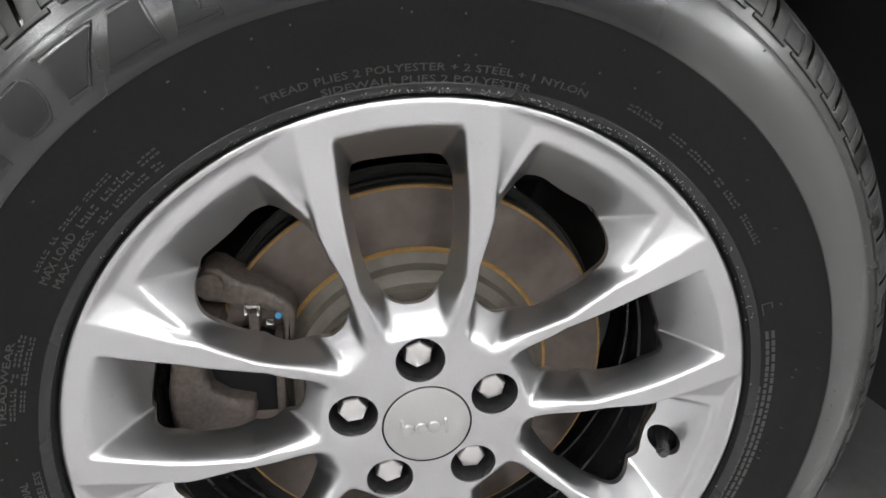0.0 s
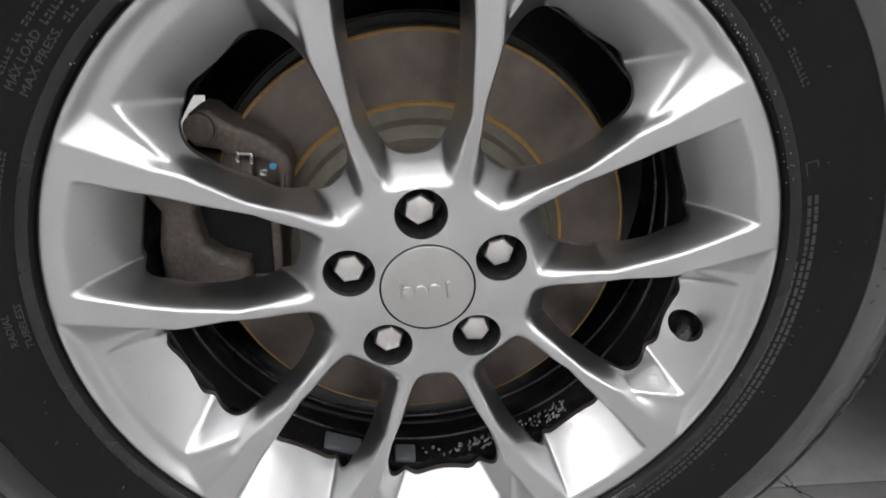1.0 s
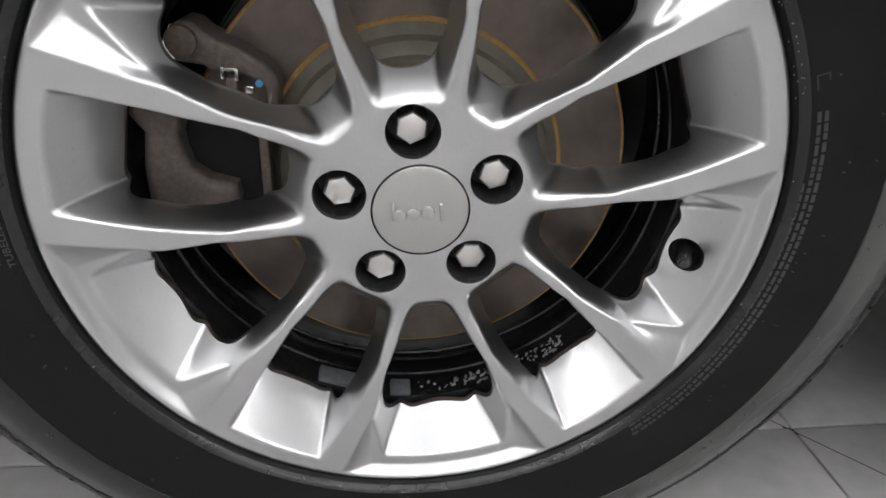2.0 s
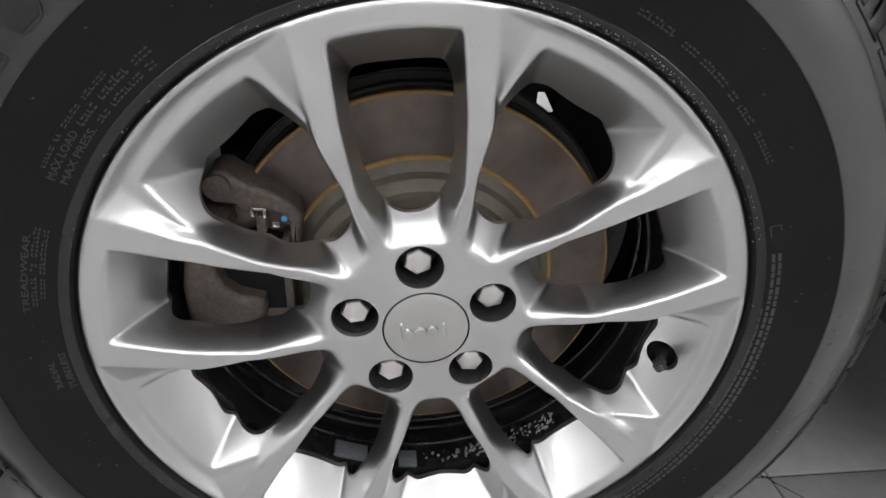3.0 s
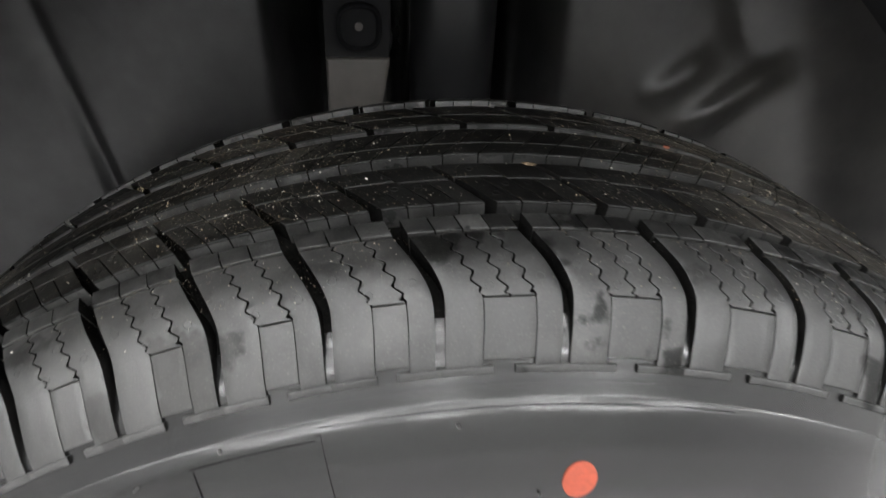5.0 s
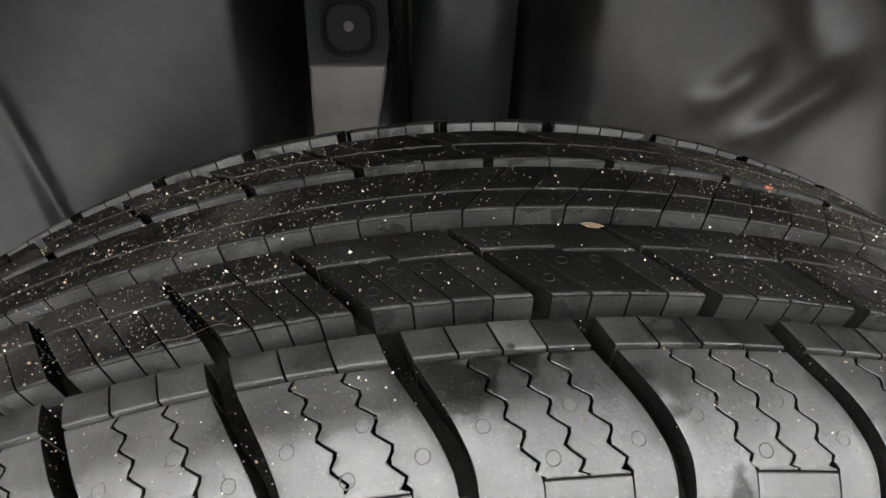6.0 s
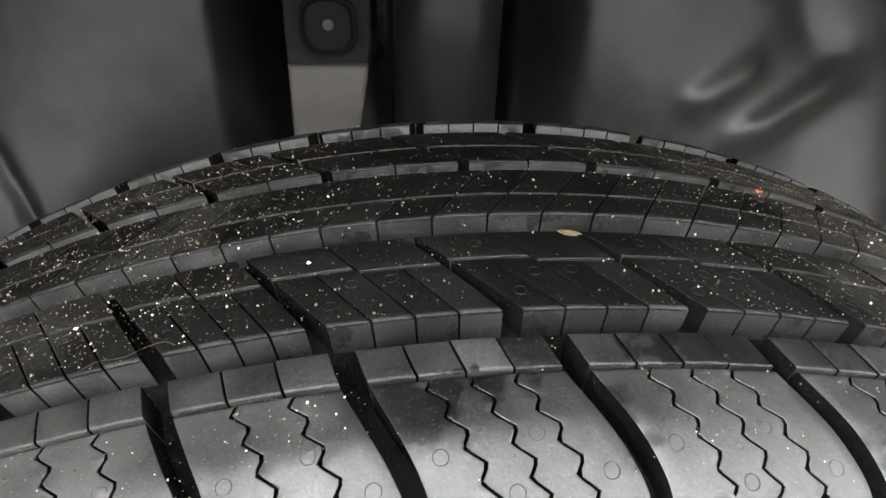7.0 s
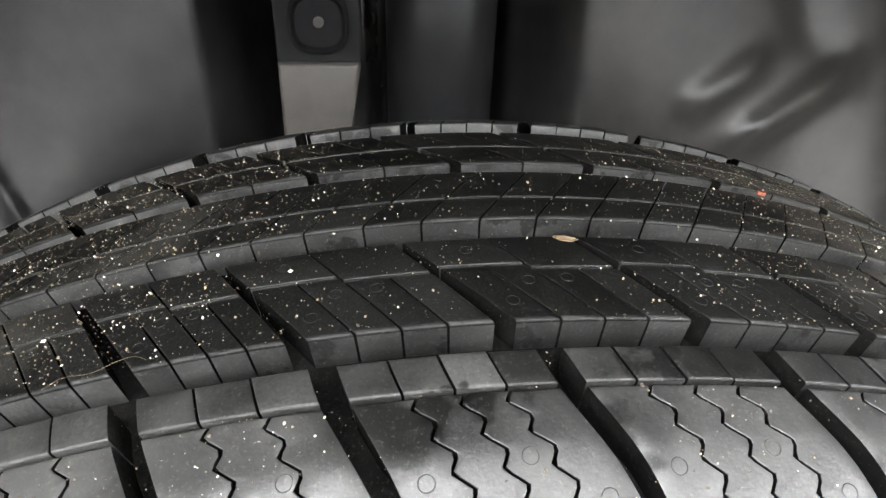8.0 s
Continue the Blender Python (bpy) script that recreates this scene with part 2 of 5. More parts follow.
RUST = surface("golden_rust", (0.27, 0.155, 0.048), 0.7, 0.1, 260, 0.3, 0.0003, 500)
STEEL = surface("bright_steel", (0.72, 0.71, 0.69), 0.22, 1.0, 300, 0.08)
BLUE = surface("blue_paint_dab", (0.05, 0.22, 0.42), 0.5)
ORANGE = surface("orange_paint_dot", (0.21, 0.034, 0.014), 0.5, 0.0, 600, 0.3, big=60)
SHELL = surface("arch_shell_felt", (0.012, 0.012, 0.013), 0.9, 0.0, 60, 0.25, 0.0003, 90, big=5)
LINER = surface("arch_liner_plastic", (0.0215, 0.0210, 0.0215), 0.36, 0.0, 60, 0.4, 0.0003, 90, big=6, specular=0.42)
# paler to the right: dust, and the panel's sheen painted with it
dust_and_sheen(LINER, (0.054, 0.051, 0.046), 0.55, 0.95, 0.0, 0.22, 9.0)
PALE = surface("pale_bracket", (0.085, 0.077, 0.071), 0.5, 0.0, 80, 0.2)
LEAD = surface("grey_weight", (0.20, 0.21, 0.23), 0.5, 0.4, 300, 0.2)
TAPE = surface("tape_residue", (0.27, 0.27, 0.27), 0.4, 0.3, 90, 0.5)
GRIT = surface("road_grit", (0.13, 0.085, 0.045), 0.45, 0.0, 300, 0.6)
grain = GRIT.node_tree.nodes.new("ShaderNodeNewGeometry")
shade = GRIT.node_tree.nodes.new("ShaderNodeValToRGB")
for place, tone in ((0.0, (0.022, 0.018, 0.014, 1)), (0.45, (0.080, 0.060, 0.038, 1)), (0.72, (0.22, 0.17, 0.105, 1)), (0.93, (0.48, 0.45, 0.39, 1))):
    stop = shade.color_ramp.elements[0] if place == 0.0 else shade.color_ramp.elements.new(place)
    stop.position, stop.color = place, tone
shade.color_ramp.elements[-1].color = (0.45, 0.42, 0.37, 1)
GRIT.node_tree.links.new(grain.outputs["Random Per Island"], shade.inputs[0])
GRIT.node_tree.links.new(shade.outputs[0], GRIT.node_tree.nodes["Principled BSDF"].inputs["Base Color"])
CLAY = surface("red_clay", (0.20, 0.055, 0.025), 0.8, 0.0, 500, 0.4)
LEAF = surface("dry_leaf_bit", (0.075, 0.052, 0.030), 0.7, 0.0, 300, 0.4)
TILE = surface("floor_tile", (0.40, 0.39, 0.39), 0.42, 0.0, 40, 0.14, 0.0004, 30, big=3, rough_vary=0.12, pieces=0.06)
GROUT = surface("tile_grout", (0.05, 0.042, 0.038), 0.8, 0.0, 200, 0.3)
PLASTER = surface("garage_plaster", (0.46, 0.46, 0.455), 0.8, 0.0, 40, 0.05, 0.0003)
CEIL = surface("ceiling_board", (0.45, 0.45, 0.45), 0.8, 0.0, 30, 0.06)
PAINT = surface("car_paint", (0.20, 0.205, 0.21), 0.25, 0.6, 400, 0.05, coat=1.0)
WATER = surface("water", (0.9, 0.9, 0.9), 0.05, 0.0, 300, 0.02, rough_vary=0.02)
water_node = WATER.node_tree.nodes["Principled BSDF"]
water_node.inputs["Transmission Weight"].default_value, water_node.inputs["IOR"].default_value = 1.0, 1.33
TUBE = glow("lamp_tube", (0.984, 0.992, 0.996), 70.0)
DIM_TUBE = glow("dim_lamp_tube", (0.984, 0.992, 0.996), 18.0)


# ---------------------------------------------------------------- helpers
def world_of(o):
    return o.matrix_basis.copy() if o.parent is None else world_of(o.parent) @ o.matrix_parent_inverse @ o.matrix_basis


def thing(name, base, label, category, group="", kind=""):
    ob = new(name)
    ob.empty_display_size = 0.05
    ob.matrix_basis = Matrix.Translation(base)
    return tagged(ob, label, category, group, kind)


def finish(me, sharp):
    for p in me.polygons:
        p.use_smooth = True
    me.set_sharp_from_angle(angle=radians(sharp))
    me.update()


def mesh(name, verts, faces, mat, sharp=35.0):
    me = bpy.data.meshes.new(name)
    me.from_pydata([tuple(map(float, v)) for v in verts], [], [tuple(map(int, f)) for f in faces])
    me.materials.append(mat)
    finish(me, sharp)
    return me


def put(name, me, parent=None, label="", m=None):
    ob = new(name, me)
    if parent is not None:
        ob.parent = parent
        ob.matrix_parent_inverse = world_of(parent).inverted()
    if m is not None:
        ob.matrix_basis = m
    return tagged(ob, label)


def from_bm(name, bm, mat, sharp=35.0):
    bmesh.ops.recalc_face_normals(bm, faces=bm.faces[:])
    me = bpy.data.meshes.new(name)
    bm.to_mesh(me)
    bm.free()
    me.materials.append(mat)
    finish(me, sharp)
    return me


def part(name, bm, mat, parent, label="", sharp=35.0):
    return put(name, from_bm(name, bm, mat, sharp), parent, label)


def lathe(profile, steps=256, arc=(0.0, 2 * math.pi)):
    """Verts and faces of a profile of (y, r) turned round the axle."""
    closed = arc[1] - arc[0] > 6.28
    count = steps if closed else steps + 1
    verts, faces = [], []
    for i in range(count):
        a = arc[0] + (arc[1] - arc[0]) * i / steps
        c, s = math.cos(a), math.sin(a)
        verts += [(r * c, y, ZC + r * s) for y, r in profile]
    k = len(profile)
    for i in range(steps):
        j = (i + 1) % count
        faces += [(i * k + q, i * k + q + 1, j * k + q + 1, j * k + q) for q in range(k - 1)]
    return verts, faces


def spline(points, per=8):
    """A smooth curve through points (Catmull-Rom)."""
    p = np.array(points, float)
    p = np.vstack([2 * p[0] - p[1], p, 2 * p[-1] - p[-2]])
    out = []
    for i in range(1, len(p) - 2):
        for t in np.linspace(0, 1, per, endpoint=False):
            a, b, c, d = p[i - 1], p[i], p[i + 1], p[i + 2]
            out.append(0.5 * (2 * b + (c - a) * t + (2 * a - 5 * b + 4 * c - d) * t * t + (3 * b - a - 3 * c + d) * t ** 3))
    return np.array(out + [p[-2]])


def box(bm, x0, x1, y0, y1, z0, z1, bevel=0.0, m=None):
    got = bmesh.ops.create_cube(bm, size=1.0)["verts"]
    for v in got:
        v.co = Vector(((x0 + x1) / 2 + v.co.x * (x1 - x0), (y0 + y1) / 2 + v.co.y * (y1 - y0), (z0 + z1) / 2 + v.co.z * (z1 - z0)))
    if bevel:
        edges = list({e for v in got for e in v.link_edges})
        made = bmesh.ops.bevel(bm, geom=edges, offset=bevel, segments=2, affect="EDGES", profile=0.5)
        got = list({v for f in made["faces"] for v in f.verts} | {v for v in got if v.is_valid})
    if m is not None:
        bmesh.ops.transform(bm, matrix=m, verts=got)
    return got


def prism(bm, outline, y0, y1, bevel=0.0, segments=3):
    """A slab of the outline (x, z), from y0 (towards the viewer) to y1, with rounded edges at y0."""
    ring = [bm.verts.new((x, y0, z)) for x, z in outline]
    face = bm.faces.new(ring)
    back = bmesh.ops.extrude_face_region(bm, geom=[face])
    moved = [v for v in back["geom"] if isinstance(v, bmesh.types.BMVert)]
    for v in moved:
        v.co.y = y1
    if bevel:
        edges = [e for e in face.edges] if face.is_valid else []
        edges = [e for e in bm.edges if e.verts[0] in ring and e.verts[1] in ring]
        bmesh.ops.bevel(bm, geom=edges, offset=bevel, segments=segments, affect="EDGES", profile=0.5)


def disc_spot(bm, r, y, x, z, depth, sides=24):
    m = pose(x, y + depth / 2, z, 90)
    bmesh.ops.create_cone(bm, cap_ends=True, segments=sides, radius1=r, radius2=r, depth=depth, matrix=m)


# ---------------------------------------------------------------- the cast face of the wheel
AXIS = 97.0           # degrees: the spoke pair that points up
RIM_R = 0.2412
VALVE = AXIS - 108.0    # degrees: the gap with the tyre valve


def sd_poly(x, y, poly):
    """Signed distance to a closed polygon, above zero inside."""
    p = np.array(poly, float)
    d = np.full(x.shape, 1e9)
    inside = np.zeros(x.shape, bool)
    for i in range(len(p)):
        a, b = p[i], p[(i + 1) % len(p)]
        e = b - a
        wx, wy = x - a[0], y - a[1]
        t = np.clip((wx * e[0] + wy * e[1]) / (e @ e), 0, 1)
        d = np.minimum(d, (wx - e[0] * t) ** 2 + (wy - e[1] * t) ** 2)
        cross = ((a[1] <= y) & (b[1] > y)) | ((b[1] <= y) & (a[1] > y))
        with np.errstate(divide="ignore", invalid="ignore"):
            xi = a[0] + (y - a[1]) / (b[1] - a[1]) * e[0]
        inside ^= cross & (x < xi)
    return np.where(inside, np.sqrt(d), -np.sqrt(d))


def mirrored(half):
    return list(half) + [(u, -v) for u, v in reversed(half) if abs(v) > 1e-6]


# outlines (u along the pair's or the gap's middle line, v across)
def rounded(half, per=7):
    """A closed smooth line through the points of one half and their mirror images."""
    p = np.array(mirrored(half))
    a, c, d = np.roll(p, 1, 0), np.roll(p, -1, 0), np.roll(p, -2, 0)
    out = []
    for i in range(len(p)):
        for t in np.arange(per) / per:
            out.append(0.5 * (2 * p[i] + (c[i] - a[i]) * t + (2 * a[i] - 5 * p[i] + 4 * c[i] - d[i]) * t * t + (3 * p[i] - a[i] - 3 * c[i] + d[i]) * t ** 3))
    return [tuple(q) for q in out]


PAIR_LOW = rounded([(0.0905, 0.0), (0.0912, 0.0085), (0.0958, 0.0182), (0.1085, 0.0258), (0.126, 0.0300), (0.145, 0.0322), (0.165, 0.0334), (0.184, 0.0336), (0.1925, 0.0312), (0.1960, 0.0240), (0.1965, 0.012), (0.1966, 0.0)])
GAP_LOW = rounded([(0.0930, 0.0), (0.0938, 0.0075), (0.0985, 0.0160), (0.1090, 0.0240), (0.1215, 0.0308), (0.1415, 0.0388), (0.158, 0.0437), (0.170, 0.0452), (0.180, 0.0432), (0.1880, 0.0380), (0.1945, 0.0285), (0.1965, 0.0215), (0.1960, 0.012), (0.1955, 0.0)])
PAIR_SIDE = ((0.0765, 0.0215), (0.121, 0.0345), (0.172, 0.0378), (0.2195, 0.0378))
GAP_SIDE = ((0.0785, 0.0125), (0.128, 0.0385), (0.170, 0.0525))
BASE_R = [0.030, 0.070, 0.080, 0.100, 0.130, 0.160, 0.190, 0.2375, 0.2400, 0.2412, 0.2420]
BASE_Y = [0.0185, 0.0185, 0.0180, 0.0135, 0.0060, 0.0015, 0.0000, 0.0000, 0.0008, 0.0032, 0.0060]


def smooth(t):
    t = np.clip(t, 0, 1)
    return t * t * (3 - 2 * t)


def inside_of(side, u, v):
    """How far a point lies within the lines that bound one flank."""
    d = np.full(u.shape, 1.0)
    for a, b in zip(side, side[1:]):
        n = math.hypot(b[0] - a[0], b[1] - a[1])
        d = np.minimum(d, ((b[1] - a[1]) * (u - a[0]) - (b[0] - a[0]) * (v - a[1])) / n)
    return d


def sector(x, z):
    """Radius, and the place along and across the nearest pair's and gap's middle line."""
    r, a = np.hypot(x, z), np.degrees(np.arctan2(z, x)) - AXIS
    a = (a + 36) % 72 - 36
    g = np.radians(np.where(a > 0, a - 36, a + 36))
    a = np.radians(a)
    return r, r * np.cos(a), r * np.sin(a), r * np.cos(g), r * np.sin(g)


def holes(x, z):
    """How far a point lies inside an opening of the casting."""
    r, u, v, p, q = sector(x, z)
    hole = np.maximum(sd_poly(u, v, PAIR_LOW), sd_poly(p, q, GAP_LOW))
    bolt = 0.0178 - np.hypot(u - 0.055, v)
    # the opening round the valve, in one gap only
    va = np.radians(VALVE)
    along, off = x * np.cos(va) + z * np.sin(va), -x * np.sin(va) + z * np.cos(va)
    port = 0.0085 * (1 - np.hypot((along - 0.2062) / 0.0088, off / 0.0122))
    return np.maximum(np.maximum(hole, bolt), port)


def facets(x, z):
    """Depth y of the casting's front before its edges are rounded: lip, spokes, dishes, and the flanks of the openings."""
    r, u, v, p, q = sector(x, z)
    y = np.interp(r, BASE_R, BASE_Y)
    w = np.abs(q)
    # a gap's shelf: a step inside the lip, a level strip, and a sloping triangle that climbs to each spoke
    step = 1.55 * (0.2372 - r)
    crest, foot = 0.0525 + 0.60 * (p - 0.165), 0.0562 + 0.085 * (p - 0.173)
    slope = y + 0.0090 * np.clip((crest - w) / np.maximum(crest - foot, 0.0035), 0, 1)
    dish = np.maximum(y, np.minimum(np.minimum(step, slope), 0.0090))
    # a pair's opening: outer wall, two flanks, scoop towards the hub
    pair = np.minimum(0.004 + 1.70 * (0.2225 - r), np.minimum(y + 6.5 * inside_of(PAIR_SIDE, u, np.abs(v)), 0.0185 + 1.25 * (u - 0.0740)))
    # a gap's opening: the same, and a bright corner facet on each side
    brink = np.interp(p, (0.160, 0.187, 0.2055, 0.2150, 0.2250), (0.0540, 0.0531, 0.0520, 0.0503, 0.0455))
    wall, corner = 0.0090 + 1.27 * (0.2228 - r), 0.0090 + 1.75 * (brink - w)
    blend = np.clip(0.5 + 0.5 * (corner - wall) / 0.003, 0, 1)
    outer = corner * (1 - blend) + wall * blend - 0.003 * blend * (1 - blend)
    gap = np.minimum(outer, np.minimum(y + 6.5 * inside_of(GAP_SIDE, p, w), 0.0185 + 1.25 * (p - 0.0740)))
    y = np.maximum(dish, np.maximum(pair, gap))
    bolt = 0.0178 - np.hypot(u - 0.055, v)
    return y + 0.0012 * smooth(1 + bolt / 0.0028)


CELL, SPAN = 0.0005, 0.2500


def blurred(a, sigma):
    w = int(3 * sigma) + 1
    k = np.exp(-0.5 * (np.arange(-w, w + 1) / sigma) ** 2)
    k /= k.sum()
    for axis in (0, 1):
        pad = np.pad(a, [(w, w) if n == axis else (0, 0) for n in (0, 1)], mode="edge")
        a = sum(w * np.take(pad, np.arange(i, i + a.shape[axis]), axis) for i, w in enumerate(k))
    return a


def cast_maps():
    """The front's depth on a fine grid, with rounded edges, and its slopes."""
    g = np.arange(-SPAN, SPAN + CELL / 2, CELL)
    X, Z = np.meshgrid(g, g)
    raw = facets(X, Z)
    r = np.hypot(X, Z)
    near = smooth((0.118 - r) / 0.036)
    soft = blurred(raw, 2.3) * (1 - near) + blurred(raw, 6.0) * near
    keep = smooth((r - 0.2385) / 0.0015)
    y = soft * (1 - keep) + raw * keep
    dz, dx = np.gradient(y, CELL)
    return y, blurred(dx, 1.0), blurred(dz, 1.0)


def sample(a, x, z):
    fx, fz = (x + SPAN) / CELL, (z + SPAN) / CELL
    i, j = np.clip(fx.astype(int), 0, a.shape[1] - 2), np.clip(fz.astype(int), 0, a.shape[0] - 2)
    s, t = fx - i, fz - j
    return a[j, i] * (1 - s) * (1 - t) + a[j, i + 1] * s * (1 - t) + a[j + 1, i] * (1 - s) * t + a[j + 1, i + 1] * s * t


MAP_Y, MAP_DX, MAP_DZ = cast_maps()


def cast_face():
    nr, na = 210, 1400
    rr = np.concatenate([np.linspace(0.0336, 0.236, nr - 8), np.linspace(0.2375, RIM_R + 0.0006, 8)])
    aa = np.linspace(0, 2 * np.pi, na, endpoint=False)
    A, Rr = np.meshgrid(aa, rr)
    X, Z = Rr * np.cos(A), Rr * np.sin(A)
    C = holes(X, Z)
    verts = list(zip(X.ravel(), Z.ravel()))
    value = C.ravel()
    faces, skirt, cut = [], [], {}

    def crossing(i, j):
        key = (min(i, j), max(i, j))
        if key not in cut:
            t = value[i] / (value[i] - value[j])
            cut[key] = len(verts)
            verts.append((verts[i][0] + (verts[j][0] - verts[i][0]) * t, verts[i][1] + (verts[j][1] - verts[i][1]) * t))
        return cut[key]

    for i in range(nr - 1):
        for j in range(na):
            ids = (i * na + j, i * na + (j + 1) % na, (i + 1) * na + (j + 1) % na, (i + 1) * na + j)
            out = [value[k] > 0 for k in ids]
            if all(out):
                continue
            if not any(out):
                faces.append(ids)
                continue
            poly, fresh = [], []
            for k in range(4):
                a, b = ids[k], ids[(k + 1) % 4]
                if not out[k]:
                    poly.append(a)
                if out[k] != out[(k + 1) % 4]:
                    c = crossing(a, b)
                    poly.append(c)
                    fresh.append(c)
            if len(poly) > 2:
                faces.append(tuple(poly))
            if len(fresh) == 2:
                skirt.append(tuple(fresh))
    P = np.array(verts)
    Yall = sample(MAP_Y, P[:, 0], P[:, 1])
    co = [(P[k, 0], Yall[k], ZC + P[k, 1]) for k in range(len(P))]
    back, walls = {}, []
    for a, b in skirt:
        for k in (a, b):
            if k not in back:
                back[k] = len(co)
                co.append((P[k, 0], Yall[k] + 0.005, ZC + P[k, 1]))
        walls.append((a, b, back[b], back[a]))

    def packed(faces):
        used = sorted({k for f in faces for k in f})
        new_id = {k: n for n, k in enumerate(used)}
        return [co[k] for k in used], [tuple(new_id[k] for k in f) for f in faces]
    return packed(faces), packed(walls)


wheel = thing("wheel", (0, 0.10, 0), "silver ten-spoke alloy wheel with a black all-season tyre", "wheel")
(v, f), (wv, wf) = cast_face()
put("spoke_back", mesh("spoke_back", wv, wf, ALLOY, 60), wheel)
me = mesh("cast_face", v, [k[::-1] for k in f], ALLOY, 180)
V = np.array(v)
nx, nz = sample(MAP_DX, V[:, 0], V[:, 2] - ZC), sample(MAP_DZ, V[:, 0], V[:, 2] - ZC)
N = np.stack([nx, -np.ones(len(V)), nz], 1)
N /= np.linalg.norm(N, axis=1)[:, None]
me.normals_split_custom_set_from_vertices([tuple(n) for n in N])
put("rim", me, wheel, "silver painted cast spokes in five pairs")
# a few water drops on the casting
rng_drop = random.Random(3)
drop_places = [(-0.1957, 0.2807), (-0.1974, 0.2629), (-0.1953, 0.2471), (-0.1900, 0.2960)]
drop_places += [(0.215 * math.cos(a), ZC + 0.215 * math.sin(a)) for a in (rng_drop.uniform(0, 6.28) for k in range(14))]
for x, z in drop_places:
    if holes(np.array([x]), np.array([z - ZC]))[0] > -0.003:
        continue
    y = float(sample(MAP_Y, np.array([x]), np.array([z - ZC]))[0])
    n = Vector((float(sample(MAP_DX, np.array([x]), np.array([z - ZC]))[0]), -1, float(sample(MAP_DZ, np.array([x]), np.array([z - ZC]))[0]))).normalized()
    size = rng_drop.uniform(0.0008, 0.0015)
    bm = bmesh.new()
    bmesh.ops.create_uvsphere(bm, u_segments=12, v_segments=8, radius=size, matrix=Matrix.Translation((x, y, z)) @ n.to_track_quat("Z", "Y").to_matrix().to_4x4() @ Matrix.Diagonal((1, 1, 0.5, 1)))
    part("water_drop", bm, WATER, wheel, "clear water drop", 180)
# the lip's back and the barrel behind the spokes
v, f = lathe([(0.0060, RIM_R + 0.0006), (0.011, RIM_R - 0.001), (0.016, 0.2330)], 256)
put("lip", mesh("lip", v, f, ALLOY), wheel)
barrel_profile = [(0.016, 0.2330), (0.050, 0.2290), (0.052, 0.2060), (0.056, 0.1985), (0.0840, 0.1987), (0.0850, 0.1970), (0.0865, 0.1970), (0.0875, 0.1987), (0.105, 0.1985), (0.112, 0.2040), (0.1240, 0.2062), (0.1250, 0.2045), (0.1262, 0.2046), (0.1272, 0.2068), (0.150, 0.2120), (0.160, 0.2190), (0.190, 0.2200), (0.196, 0.2300), (0.199, 0.2385), (0.193, 0.2400)]
v, f = lathe(barrel_profile, 192)
put("barrel", mesh("barrel", v, f, BARREL, 50), wheel, "dark glossy inner barrel of the rim")

# centre cap with a plain embossed emblem
cap_profile = [(0.0265, 0.0334), (0.0205, 0.0330), (0.0185, 0.0322), (0.0178, 0.0305), (0.0170, 0.022), (0.0166, 0.012), (0.0165, 0.0001)]
v, f = lathe(cap_profile, 96)
cap = put("center_cap", mesh("center_cap", v, f, CAP), wheel, "satin silver round cap with embossed emblem")
bm = bmesh.new()
for x, z, w, h in ((-0.0150, 0.0, 0.0046, 0.0046), (-0.0055, 0.0, 0.0046, 0.0046), (0.0042, 0.0, 0.0046, 0.0046)):
    outline = [(x + w * math.cos(math.tau * k / 24), z + h * math.sin(math.tau * k / 24)) for k in range(24)]
    prism(bm, outline, 0.0140, 0.0176, 0.0008, 2)
for x, z, w, h in ((-0.0188, 0.0035, 0.0022, 0.0130), (0.0135, -0.0005, 0.0026, 0.0130)):
    box(bm, x - w / 2, x + w / 2, 0.0140, 0.0176, z - h / 2, z + h / 2, 0.0008)
bmesh.ops.transform(bm, matrix=pose(0.0005, 0, ZC - 0.0005, 0, -7, 0), verts=bm.verts[:])
part("emblem", bm, CAP, cap, "raised plain emblem")
# black ring paints the shade in the gap round the cap
v, f = lathe([(0.019, 0.0338), (0.024, 0.0336), (0.030, 0.0332)], 96)
put("cap_gap", mesh("cap_gap", v, f, BLACK), wheel)


def hex_nut():
    bm = bmesh.new()
    rings = ((0.0000, 0.0012), (0.0003, 0.0040), (0.0010, 0.0078), (0.0018, 0.0100), (0.0030, 0.0112), (0.0048, 0.0117), (0.030, 0.0117))
    last = None
    for y, r in rings:
        ring = [bm.verts.new((r * math.cos(math.radians(60 * k + 30)), y, r * math.sin(math.radians(60 * k + 30)))) for k in range(6)]
        if last:
            for k in range(6):
                bm.faces.new((last[k], last[(k + 1) % 6], ring[(k + 1) % 6], ring[k]))
        else:
            bm.faces.new(ring)
        last = ring
    edges = [e for e in bm.edges if abs(e.verts[0].co.y - e.verts[1].co.y) > 0.01]
    bmesh.ops.bevel(bm, geom=edges, offset=0.0012, segments=2, affect="EDGES", profile=0.5)
    return from_bm("lug_nut", bm, NUT, 24)


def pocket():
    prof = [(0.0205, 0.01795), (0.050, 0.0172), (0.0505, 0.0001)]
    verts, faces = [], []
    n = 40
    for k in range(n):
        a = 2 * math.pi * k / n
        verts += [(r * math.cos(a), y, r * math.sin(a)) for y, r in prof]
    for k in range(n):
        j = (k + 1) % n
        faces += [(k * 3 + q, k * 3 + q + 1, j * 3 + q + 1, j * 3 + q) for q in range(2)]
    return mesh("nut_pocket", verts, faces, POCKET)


nut_mesh, pocket_mesh = hex_nut(), pocket()
